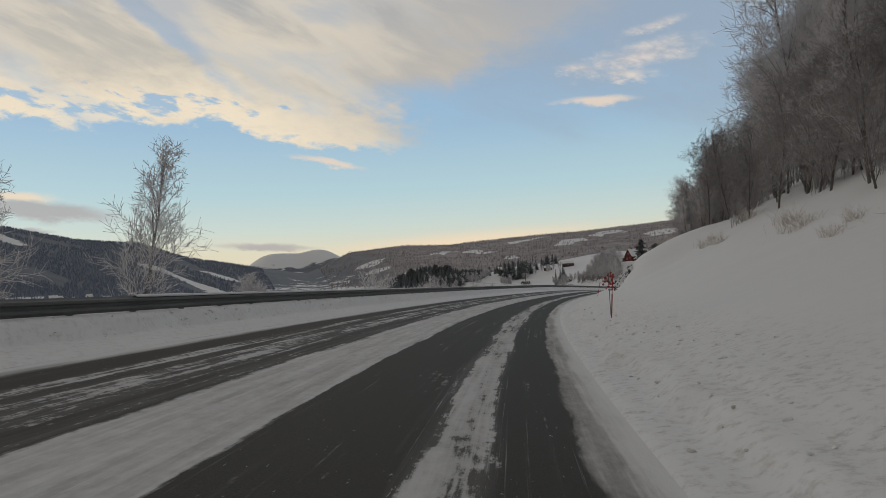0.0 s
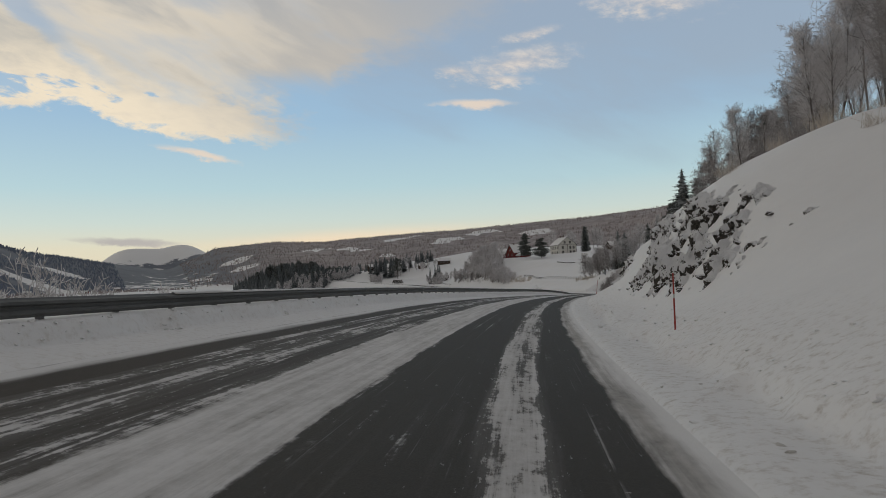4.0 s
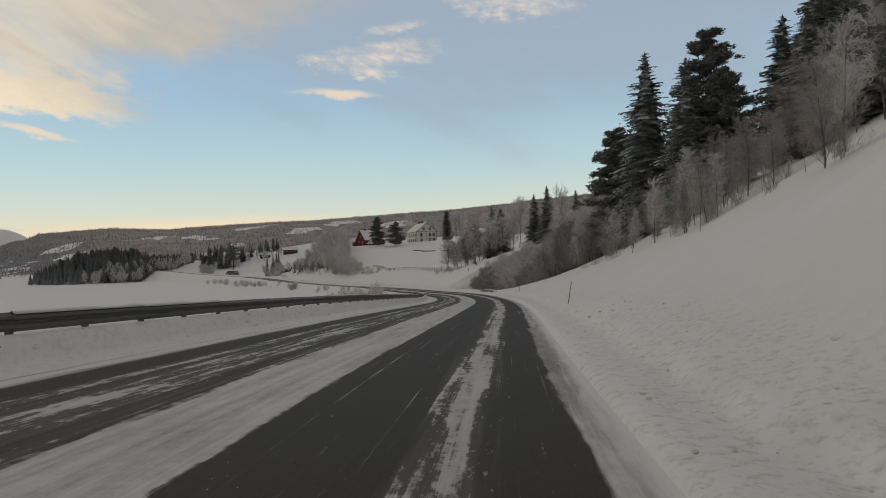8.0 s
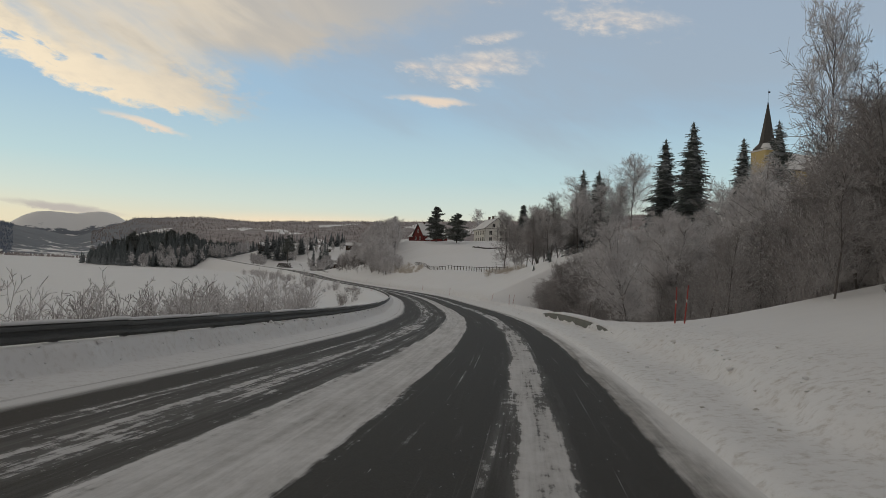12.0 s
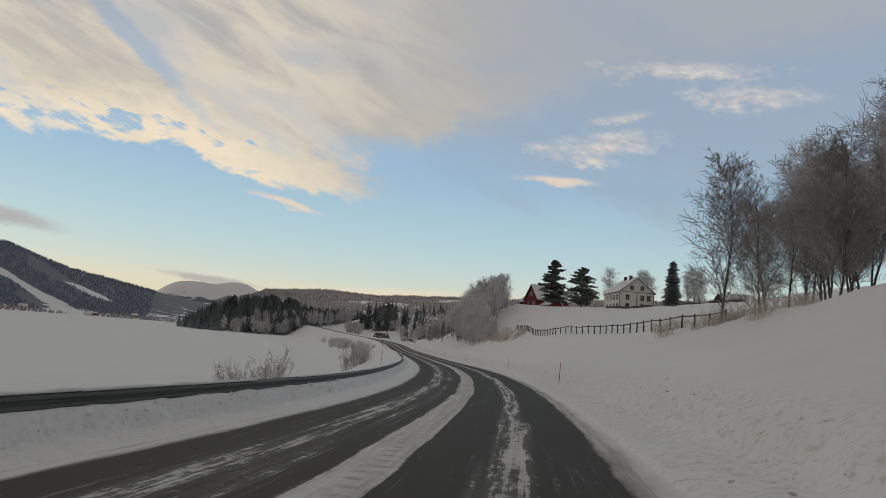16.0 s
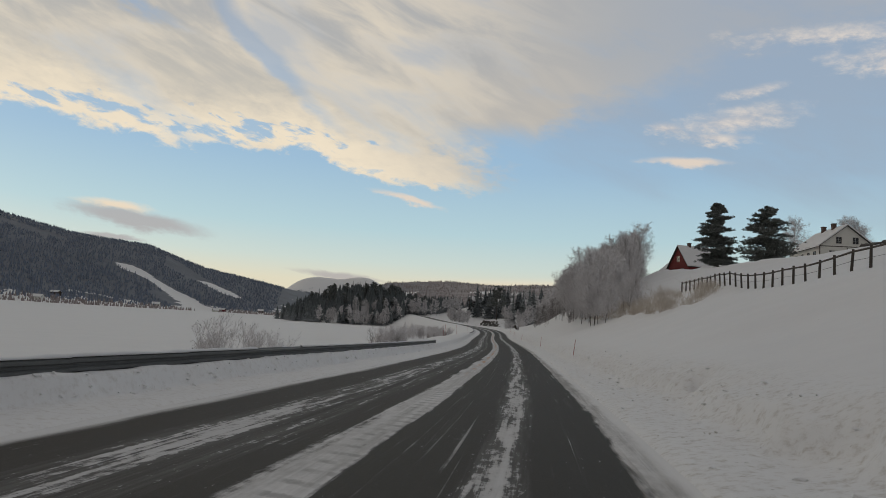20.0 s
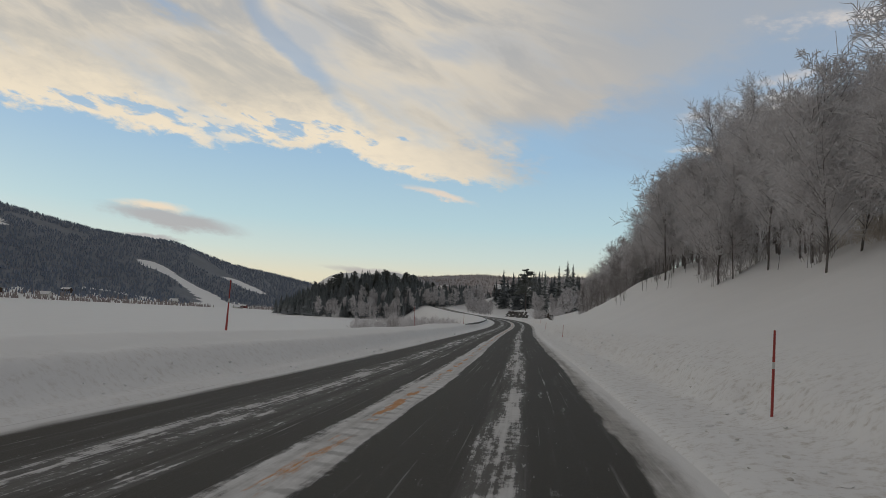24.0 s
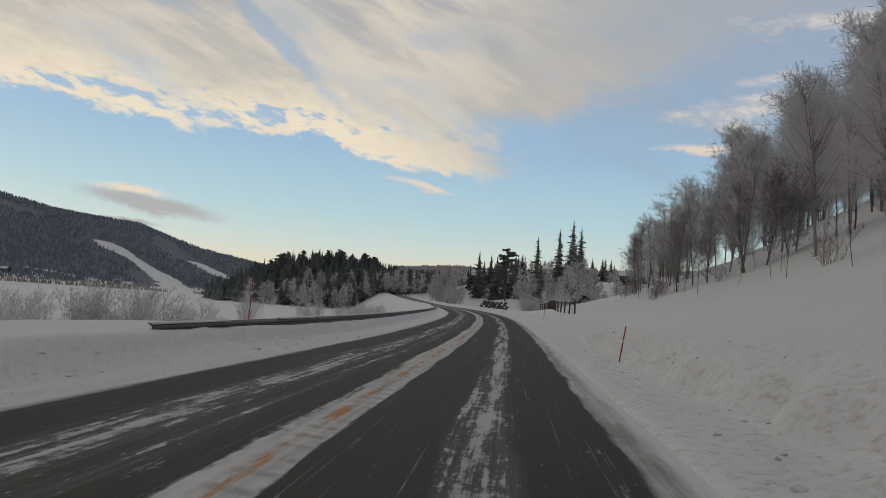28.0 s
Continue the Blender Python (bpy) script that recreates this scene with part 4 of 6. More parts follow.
def pine(name, label, height, seed, mat, crown_from=0.35, reach=0.26, limbs=26, tufts=11):
    rng = np.random.default_rng(seed)
    st = Sticks()
    v, f = [], []
    for i in range(limbs):
        t = crown_from + (1 - crown_from) * (i + 0.5) / limbs
        a = rng.uniform(0, 2 * math.pi)
        u = (t - crown_from) / (1 - crown_from)
        shape = (1 - u) ** 0.55 * (0.6 + 0.4 * min(1, u * 4))
        L = height * reach * shape * rng.uniform(0.65, 1.15) + 0.3
        p = np.array([0, 0, height * t])
        d = unit(np.array([math.cos(a), math.sin(a), rng.uniform(-0.12, 0.25)]))
        q = p + d * L
        st.add(p, q, 0.05, 0.02)
        # flat plates of needles along the limb, spikier at their rim
        n = tufts * 26
        along = rng.uniform(0.18, 1.05, tufts)
        c = p + d * L * along[:, None] + rng.normal(0, 0.14 * L, (tufts, 3)) * np.array([1, 1, 0.35])
        c = np.repeat(c, 26, 0) + rng.normal(0, 0.10 * height / 16, (n, 3)) * np.array([1.6, 1.6, 0.8])
        dd = rng.normal(0, 1, (n, 3)) * np.array([1, 1, 0.6]) + np.array([0, 0, 0.40]) + d * 0.6
        dd /= np.linalg.norm(dd, axis=1, keepdims=True)
        size = rng.uniform(0.20, 0.46, (n, 1)) * height / 16
        side = np.cross(dd, rng.normal(0, 1, (n, 3)))
        side = side / np.linalg.norm(side, axis=1, keepdims=True) * size * 0.20
        quad = np.stack([c - side, c + side, c + dd * size, c + dd * size * 0.5 + np.cross(dd, side) * 0.7], 1).reshape(-1, 3)
        b = np.arange(n)[:, None] * 4 + len(v)
        v.extend(quad.tolist())
        f.extend(np.concatenate([b + [0, 1, 3], b + [0, 3, 2], b + [1, 2, 3]]).tolist())
    e = thing(name, label, "tree")
    bm = bmesh.new()
    tube(bm, (0, 0, -0.6), (0.1, 0, height * 0.6), height * 0.017, height * 0.010, 7)
    tube(bm, (0.1, 0, height * 0.6), (0, 0, height * 0.96), height * 0.010, 0.02, 6)
    part("trunk", bm, BARK, e)
    tagged(part_np("branchwork", *st.mesh(4), BARK, e), kind="stuff")
    part_np("crown", [tuple(p) for p in v], f, mat, e, "dark pine needles in clumps")
    return e


BIRCH_LABEL = "bare birch covered in grey hoar frost on a snowy slope"
BIRCHES = [bare_tree("birch_tree", BIRCH_LABEL, 10.0, s, RIME, BARK if s % 2 else BIRCH_BARK, 0.009, (48, 10, 8), 0.03, 0.58, None, 0.20, (0.30, 0.50), 0.42) for s in (1, 2, 3, 4)]
THIN = [bare_tree("young_birch", "slender bare birch with dark twigs and frost", 8.0, s, RIME, BARK, 0.008, (40, 9, 7), 0.02, 0.52, None, 0.16, (0.24, 0.42), 0.48) for s in (11, 12, 13)]
ALDERS = [bare_tree("alder_tree", "dense bare tree with thin brown frosted branches", 6.0, s, RIME_DARK, BARK, 0.008, (40, 9, 8), 0.0, 0.55, None, 0.06, (0.34, 0.60), 0.48) for s in (21, 22, 23)]
FROSTY = [bare_tree("frosted_tree", "round bare tree white with thick hoar frost", 7.5, s, RIME, BARK, 0.012, (48, 11, 8), 0.03, 0.64, None, 0.12, (0.36, 0.60), 0.32) for s in (31, 32)]
SHRUBS = [shrub("bare_shrub", "leafless brown shrub standing in snow", 2.6, s, RIME_DARK, 16, (6, 3), 0.22, 0.008) for s in (41, 42, 43)]
FROST_SHRUBS = [shrub("frosted_shrub", "leafless shrub grey with frost", 2.8, s, RIME, 26, (8, 4), 0.26, 0.009) for s in (51, 52)]
SPRUCES = [spruce("spruce_tree", "tall dark spruce with snow-dusted drooping boughs", 15.0, s, NEEDLES, 0.24, 38, 20, 9, 0.36, 0.66) for s in (61, 62, 63)]
NARROW = [spruce("spruce_tree", "narrow dark spruce with a pointed top", 14.0, s, NEEDLES, 0.15, 34, 12, 5, 0.55) for s in (71, 72)]
PINES = [pine("pine_tree", "tall dark pine with clumped needles", 16.0, s, PINE_N, 0.10, 0.29, 72, 24) for s in (81, 82)]
COLUMN = [spruce("columnar_tree", "tall dense columnar evergreen beside the farmhouse", 14.0, 73, NEEDLES, 0.17, 44, 24, 8, 0.6, 0.34)]
TALL_PINES = [pine("pine_tree", "tall dark pine with a bare lower trunk", 16.0, 84, PINE_N, 0.40, 0.36, 44, 20)]
WIDE_PINES = [pine("pine_tree", "broad spreading dark pine with layered boughs", 13.0, 83, PINE_N, 0.10, 0.44, 84, 44)]
FARM_PINES = [pine("pine_tree", "full-crowned dark pine beside the red house", 16.0, 85, PINE_N, 0.10, 0.30, 90, 44)]
FAR_SPRUCE = [spruce("fir_tree", "dark fir in the wood on the headland", 14.0, s, FIR_RIME, 0.22, 16, 9, 3, 0.7) for s in (91, 92)]
FAR_BIRCH = [bare_tree("hoary_tree", "frosted bare tree at the edge of the wood", 9.0, s, RIME, BARK, 0.04, (28, 9, 5), 0.02, 0.6, None, 0.12, (0.26, 0.44), 0.35) for s in (95, 96)]
SAPLINGS = [bare_tree("sapling", "thin leafless sapling on the snowy slope", 6.0, s, RIME_DARK, BARK, 0.008, (14, 5), 0.0, 0.42, 0.03, 0.12, (0.16, 0.32), 0.6) for s in (15, 16)]
rng0 = random.Random(5)
USED = set()


def plant(kinds, x, y, size=1.0, vary=0.18, lean=0.0, sink=0.15, group=""):
    src = rng0.choice(kinds)
    s = size * rng0.uniform(1 - vary, 1 + vary)
    m = Matrix.Translation((x, y, on_ground(x, y, sink))) @ Euler((rng0.uniform(-lean, lean), rng0.uniform(-lean, lean), rng0.uniform(0, 6.28))).to_matrix().to_4x4() @ Matrix.Scale(s, 4)
    if src.name in USED:
        ob = copy_thing(src, m)
        ob.matrix_basis = m
    else:
        USED.add(src.name)
        ob = src
        ob.matrix_basis = m
    if group:
        ob["group"] = group
    return ob


def wood(kinds, y0, y1, d0, d1, count, size, group, vary=0.22, sort=1.0):
    for _ in range(count):
        y = rng0.uniform(y0, y1)
        d = d0 + (d1 - d0) * rng0.random() ** sort
        x, yy = beside(y, d)
        plant(kinds, x, yy, size * (0.72 + 0.28 * min(1, (d - d0) / 9)), vary, 0.05, 0.15, group)


# the wooded slope on the right, from the start to the gully
wood(BIRCHES + THIN + THIN, -5, 58, 15.5, 40, 70, 1.25, "frosted trees on the slope")
wood(BIRCHES + THIN, 56, 84, 21, 42, 24, 0.9, "frosted trees on the slope")
wood(ALDERS + ALDERS + THIN + SHRUBS, -5, 86, 13.8, 21, 96, 1.1, "trees at the edge of the slope")
wood(SPRUCES, 5, 60, 26, 40, 5, 0.9, "conifers on the slope")
wood(BIRCHES + THIN, 78, 150, 17, 44, 60, 0.95, "frosted trees on the slope")
wood(ALDERS + THIN + SHRUBS, 82, 138, 14.5, 20, 44, 0.9, "trees at the edge of the slope")
wood(ALDERS + SHRUBS + SHRUBS, 138, 212, 13.0, 20, 64, 0.72, "trees at the edge of the slope")
wood(PINES + SPRUCES, 172, 215, 22, 44, 16, 1.0, "conifers on the slope")
wood(THIN + ALDERS, 150, 214, 20, 38, 26, 0.9, "frosted trees on the slope")


def to_height(kinds, x, y, top, base_height, group=""):
    """A tree whose tip reaches a given height."""
    return plant(kinds, x, y, (top - on_ground(x, y)) / base_height, 0.01, 0.0, 0.2, group)


to_height(SPRUCES, 83.7, 193.7, 18.5, 15, "conifers on the slope")
to_height(SPRUCES, 82.3, 186.6, 15.8, 15, "conifers on the slope")
to_height(PINES, 86.1, 187.6, 18.1, 15.6, "conifers on the slope")
to_height(PINES, 87.6, 204, 12.4, 15.6, "conifers on the slope")
to_height(PINES, 91.6, 208.4, 13.4, 15.6, "conifers on the slope")
for x, y, top in [(124.7, 306.3, 13.4), (124.8, 281.9, 16.4), (123.7, 286.2, 15.0), (135.1, 285.4, 15.9), (150, 296, 22), (123.8, 310, 14.0)]:
    to_height(SPRUCES, x, y, top, 15, "spruces over the gully")
wood(ALDERS + THIN + SAPLINGS, 148, 212, 11.5, 17, 46, 0.66, "trees at the edge of the slope")
# the gully
wood(ALDERS + ALDERS + FROSTY, 217, 244, 11, 30, 66, 1.15, "trees in the gully")
wood(ALDERS + ALDERS + FROSTY, 244, 270, 11, 30, 64, 1.15, "trees in the gully")
wood(ALDERS + ALDERS + FROSTY, 266, 277, 11, 26, 18, 0.95, "trees in the gully")
wood(BIRCHES + THIN, 240, 274, 20, 38, 40, 1.1, "trees in the gully")
wood(SHRUBS + ALDERS, 217, 262, 9.5, 14, 40, 0.8, "trees in the gully")
slim = to_height(BIRCHES, 98.9, 232.7, 8.5, 10, "trees in the gully")
slim.matrix_basis = slim.matrix_basis @ Matrix.Diagonal((0.6, 0.6, 1, 1))
wood(BIRCHES + THIN, 236, 292, 34, 64, 60, 1.1, "trees over the gully")
# trees on the knoll by the field
wood(BIRCHES + THIN, 306, 320, 17, 32, 18, 1.1, "trees by the fence")
wood(ALDERS, 308, 324, 15.5, 24, 12, 1.45, "trees by the fence")
to_height(ALDERS, 112.4, 315.4, 4.6, 6.0, "trees by the fence")
for y, d, k in ((289, 12.5, 0.055), (293, 15.5, 0.07), (300, 17, 0.12)):
    plant(SPRUCES, *beside(y, d), k, 0.05, 0.0, 0.05, "small spruces on the slope")
# the frosted wood before the end
wood(FROSTY, 420, 452, 11.5, 15.5, 24, 0.82, "frosted trees by the road")


def open_view(y, d):
    """The farm stays in sight past the wood's edge."""
    return d < 9.5 + (y - 408) * 0.23


for kinds, y0, y1, d0, d1, count, size in ((BIRCHES + THIN + THIN, 462, 562, 14, 20, 70, 0.68), (BIRCHES + THIN + THIN, 470, 560, 20, 30, 70, 0.96), (SAPLINGS, 445, 560, 11.3, 15, 44, 0.42), (SAPLINGS, 464, 506, 9.0, 13, 34, 0.36), (SHRUBS, 440, 560, 11.5, 15, 26, 0.6), (ALDERS, 458, 562, 13.5, 19, 30, 0.75), (BIRCHES + THIN, 455, 476, 14.5, 19, 16, 0.82), (BIRCHES + THIN, 475, 570, 28, 48, 60, 1.2), (FROSTY, 436, 475, 12.5, 17, 20, 0.88)):
    made = 0
    while made < count:
        y, d = rng0.uniform(y0, y1), rng0.uniform(d0, d1)
        if open_view(y, d):
            plant(kinds, *beside(y, d), size, 0.2, 0.035, 0.15, "frosted trees by the road")
            made += 1
wood(PINES, 486, 504, 16, 20, 2, 0.45, "small pines in the wood")


# ---------------------------------------------------------------- guard rail
def guard_rail(y0, y1, d):
    rail = thing("guard_rail", "long galvanised steel guard rail with snow on top", "guard rail", (*beside(y0, d), 0))
    inv = rail.matrix_basis.inverted()
    prof = [(0.0, 0.00), (0.02, 0.03), (0.075, 0.06), (0.075, 0.105), (0.02, 0.135), (0.02, 0.175), (0.075, 0.205), (0.075, 0.25), (0.02, 0.28), (0.0, 0.31)]
    bm = bmesh.new()
    L = 4.06
    rows = []
    for s in (-L / 2, L / 2):
        rows.append([[bm.verts.new((px - o, s, pz)) for px, pz in prof] for o in (0.0, 0.006)])
    for i in range(len(prof) - 1):
        bm.faces.new((rows[0][0][i], rows[1][0][i], rows[1][0][i + 1], rows[0][0][i + 1]))
        bm.faces.new((rows[0][1][i + 1], rows[1][1][i + 1], rows[1][1][i], rows[0][1][i]))
    for i in (0, len(prof) - 1):
        bm.faces.new((rows[0][0][i], rows[0][1][i], rows[1][1][i], rows[1][0][i]))
    beam = part("beam", bm, STEEL, rail)
    bm = box(bmesh.new(), -0.10, -0.05, -0.25, -0.01, 0.05, 0.60)
    box(bm, -0.16, -0.07, 0.60, 0.0, 0.07, 0.66)
    post = part("post", bm, POST_STEEL, rail)
    bm = bmesh.new()
    tops = []
    rs = random.Random(3)
    for i in range(9):
        yy = -L / 2 + L * i / 8
        hgt = rs.uniform(0.02, 0.06)
        tops.append([bm.verts.new(p) for p in ((-0.03, yy, 0.305), (-0.025, yy, 0.31 + hgt * 0.7), (0.02, yy, 0.31 + hgt), (0.06, yy, 0.29), (0.03, yy, 0.285))])
    for a, b in zip(tops, tops[1:]):
        for i in range(4):
            bm.faces.new((a[i], b[i], b[i + 1], a[i + 1]))
    cap = part("snow_cap", bm, SNOW, rail, "strip of snow on the rail", True)
    done = []

    def add(src, m):
        o = src.copy() if src in done else src
        if o is not src:
            scene.collection.objects.link(o)
        done.append(src)
        o.parent = rail
        o.matrix_basis = inv @ m

    y = y0
    i = 0
    while y < y1:
        k = float(heading(y))
        c = 1 / math.hypot(1, k)
        x, yy = beside(y, d)
        z = float(road_z(y)) - float(road_bank(y)) * d
        g = (float(road_z(y + 1)) - float(road_z(y - 1))) / 2 * c
        m = Matrix.Translation((x, yy, z + 0.50)) @ Matrix.Rotation(-math.atan(k), 4, "Z") @ Matrix.Rotation(math.atan(g), 4, "X")
        if i % 2 == 0:
            add(beam, m)
            if rs.random() < 0.8:
                add(cap, m)
        add(post, Matrix.Translation((x, yy, z + 0.02)) @ Matrix.Rotation(-math.atan(k), 4, "Z"))
        y += 2.0 * c
        i += 1
    return rail


guard_rail(-20, 408, -5.3)
guard_rail(508, 620, -5.3)


# ---------------------------------------------------------------- clods that the plough has thrown up
CLOD = plain("gritty_snow", (0.60, 0.575, 0.545), 0.8, 0.22, 6.0, 0.0, 0.4)


def clods(name, label, sign, y0, y1, centre, spread, count, size, mat, seed):
    """Loose lumps along the foot of the snow bank, as one scatter."""
    rs = np.random.default_rng(seed)
    y = rs.uniform(y0, y1, count)
    d = sign * (centre + rs.normal(0, spread, count))
    keep = np.abs(d) > 3.8
    y, d = y[keep], d[keep]
    k = heading(y)
    c = 1 / np.sqrt(1 + k * k)
    x, yy = road_x(y) + d * c, y - d * k * c
    z = ground(x, yy)
    n = len(x)
    r = size * np.minimum(rs.lognormal(0, 0.45, n), 2.2)
    base = np.array([(1, 0, 0), (-1, 0, 0), (0, 1, 0), (0, -1, 0), (0, 0, 1), (0.6, 0.6, 0.6), (-0.6, 0.6, 0.6), (-0.6, -0.6, 0.6), (0.6, -0.6, 0.6), (0, 0, -0.7)], float)
    tri = np.array([(0, 2, 5), (2, 1, 6), (1, 3, 7), (3, 0, 8), (5, 4, 8), (6, 4, 5), (7, 4, 6), (8, 4, 7), (0, 5, 8), (2, 6, 5), (1, 7, 6), (3, 8, 7), (2, 0, 9), (1, 2, 9), (3, 1, 9), (0, 3, 9)])
    t = rs.uniform(0, 6.28, n)
    pts = base[None] * rs.uniform(0.6, 1.35, (n, 10, 1)) * r[:, None, None] * np.stack([rs.uniform(0.8, 1.6, n), rs.uniform(0.7, 1.2, n), rs.uniform(0.5, 0.9, n)], -1)[:, None]
    px, py = pts[..., 0] * np.cos(t)[:, None] - pts[..., 1] * np.sin(t)[:, None], pts[..., 0] * np.sin(t)[:, None] + pts[..., 1] * np.cos(t)[:, None]
    v = np.stack([px + x[:, None], py + yy[:, None], pts[..., 2] + z[:, None]], -1).reshape(-1, 3)
    f = (tri[None] + (np.arange(n) * 10)[:, None, None]).reshape(-1, 3)
    return tagged(mesh_object(name, v.tolist(), f.tolist(), mat), label, "snow clods", kind="stuff")


clods("snow_clods", "small clods of ploughed snow along the road's right bank", 1, -5, 520, 5.2, 0.5, 2000, 0.028, SNOW, 31)
clods("snow_clods", "dirty brown lumps of icy snow on the shoulder", 1, -5, 520, 4.6, 0.45, 700, 0.020, CLOD, 32)
clods("snow_clods", "torn lumps of snow under the guard rail", -1, -5, 405, 4.93, 0.08, 1800, 0.035, SNOW, 33)
clods("snow_clods", "lumps of snow on the rounded bank", -1, 405, 520, 4.4, 0.35, 260, 0.035, SNOW, 34)

# ---------------------------------------------------------------- snow poles
def snow_pole(length):
    e = thing("snow_pole", "thin red marker pole standing in the snow bank", "marker pole", group="marker poles along the road")
    bm = bmesh.new()
    tube(bm, (0, 0, -0.5), (0, 0, length * 0.55), 0.019, 0.018, 8)
    part("shaft", bm, POLE_RED, e)
    bm = bmesh.new()
    tube(bm, (0, 0, length * 0.55), (0, 0, length * 0.63), 0.0195, 0.019, 8)
    part("band", bm, POLE_BAND, e, "pale reflective band")
    bm = bmesh.new()
    tube(bm, (0, 0, length * 0.63), (0, 0, length), 0.018, 0.014, 8)
    part("tip", bm, POLE_RED, e)
    return e


POLE = snow_pole(1.0)
POLE_USED = []
POLES = [(20.5, 5.2, 1.25, 5), (49.1, 5.8, 1.15, 13), (88.1, 5.3, 1.15, 1), (127, 5.3, 1.15, 8), (165.8, 5.05, 0.92, 12), (207.4, 5.4, 0.7, 2), (225.6, 6.4, 1.0, 2), (224.7, 6.4, 1.0, 5), (262.7, 5.3, 0.9, 0), (263.2, 5.7, 0.85, 8),
         (276.2, 5.6, 0.75, 10), (315.5, 5.05, 1.2, 2), (346.5, 5.3, 0.95, 3), (388, 5.3, 0.95, 6), (426.8, 5.3, 1.1, 2), (470.5, 5.3, 0.9, 2), (510.4, 5.0, 0.95, 8), (548, 5.3, 0.9, 5),
         (333.2, -6.6, 1.2, 3), (437, -6.6, 1.5, 0), (437.6, -6.9, 1.5, 2), (474, -6.6, 1.6, -4), (514, -6.3, 1.6, 1)]
for y, d, s, tilt in POLES:
    x, yy = beside(y, d)
    m = Matrix.Translation((x, yy, on_ground(x, yy))) @ Euler((0, radians(tilt), 0)).to_matrix().to_4x4() @ Matrix.Diagonal((1, 1, s, 1))
    if POLE_USED:
        copy_thing(POLE, Matrix.Identity(4)).matrix_basis = m
    else:
        POLE.matrix_basis = m
    POLE_USED.append(y)

# ---------------------------------------------------------------- shrubs beyond the guard rail
def strew(kinds, y0, y1, d0, d1, count, size, group):
    for _ in range(count):
        y = rng0.uniform(y0, y1)
        x, yy = beside(y, rng0.uniform(d0, d1))
        plant(kinds, x, yy, size, 0.25, 0.08, 0.1, group)


strew(THIN, 16, 24, -14, -11, 2, 0.75, "frosted trees under the road")
strew(FROST_SHRUBS, 22, 34, -17, -12, 7, 1.25, "frosted shrubs under the road")
strew(FROSTY, 32, 38, -15, -12, 1, 0.7, "frosted trees under the road")
strew(FROST_SHRUBS, 40, 110, -26, -12, 26, 1.5, "frosted shrubs under the road")
strew(FROSTY, 112, 132, -20, -13, 4, 0.62, "frosted trees under the road")
strew(FROST_SHRUBS + SHRUBS, 118, 150, -20, -13, 12, 1.4, "frosted shrubs under the road")
strew(SHRUBS, 158, 182, -18, -12, 14, 1.05, "shrubs below the guard rail")
strew(SHRUBS + FROST_SHRUBS, 228, 262, -19, -11, 38, 1.6, "shrubs below the guard rail")
wood(ALDERS, 275, 279, 10.8, 12.8, 6, 0.9, "trees in the gully")
strew(SHRUBS, 312, 320, -12.5, -10, 5, 0.95, "shrubs below the guard rail")
strew(SHRUBS, 326, 352, -10.5, -8.5, 6, 0.68, "shrubs below the guard rail")
strew(SHRUBS + FROST_SHRUBS, 372, 384, -13, -10, 5, 0.85, "shrubs below the guard rail")
strew(SHRUBS + FROST_SHRUBS, 424, 434, -14, -10, 7, 0.95, "shrubs below the guard rail")
strew(SHRUBS, 472, 482, -13, -9, 4, 0.5, "shrubs below the guard rail")
strew(FROST_SHRUBS, 516, 542, -24, -13, 12, 1.1, "shrubs below the guard rail")
strew(SHRUBS + FROST_SHRUBS, 504, 526, -16, -9.5, 12, 0.75, "shrubs below the guard rail")
strew(FROST_SHRUBS, 560, 640, -26, -12, 14, 1.3, "shrubs below the guard rail")


# ---------------------------------------------------------------- headland and far woods
def in_ellipse(cx, cy, rx, ry):
    while True:
        a, b = rng0.uniform(-1, 1), rng0.uniform(-1, 1)
        if a * a + b * b < 1:
            return cx + a * rx, cy + b * ry



WOOD_RX, WOOD_RY = 68, 96
for _ in range(190):
    plant(FAR_SPRUCE, *in_ellipse(-10, 908, WOOD_RX, WOOD_RY), 0.92, 0.22, 0.03, 0.2, "wood on the headland")
for _ in range(60):
    plant(TALL_PINES + PINES, *in_ellipse(-10, 915, WOOD_RX * 0.8, WOOD_RY * 0.8), 0.85, 0.15, 0.03, 0.2, "pines on the headland")
for _ in range(96):
    a = rng0.uniform(-100, 12)
    r = rng0.uniform(0.66, 1.04)
    plant(FAR_BIRCH, -12 + 74 * r * math.cos(radians(a)), 908 + 104 * r * math.sin(radians(a)), 1.1, 0.25, 0.03, 0.2, "frosted trees on the headland")
# trees round the far bend of the road
for _ in range(34):
    plant(FAR_BIRCH, *in_ellipse(73, 765, 6, 26), 0.78, 0.2, 0.03, 0.2, "frosted trees at the bend")
for _ in range(60):
    plant(FAR_SPRUCE, *in_ellipse(112, 935, 52, 40), 0.95, 0.25, 0.03, 0.2, "wood above the bend")
for _ in range(30):
    plant(FAR_BIRCH, *in_ellipse(125, 850, 36, 36), 0.9, 0.25, 0.03, 0.2, "frosted trees above the bend")
for x, y, k in [(111.3, 623, 12.3), (108.8, 622, 10.4), (104.8, 622.5, 8.8), (113.0, 625, 11.3), (112.4, 630, 8.5)]:
    to_height(NARROW, x, y, k, 13.7, "spruces by the road")
for _ in range(16):
    plant(FAR_BIRCH, *in_ellipse(110, 624, 8, 16), 0.72, 0.3, 0.03, 0.2, "frosted trees by the road")
for _ in range(10):
    plant(FROST_SHRUBS, *in_ellipse(106, 600, 5, 10), 1.1, 0.3, 0.03, 0.2, "frosted shrubs by the road")
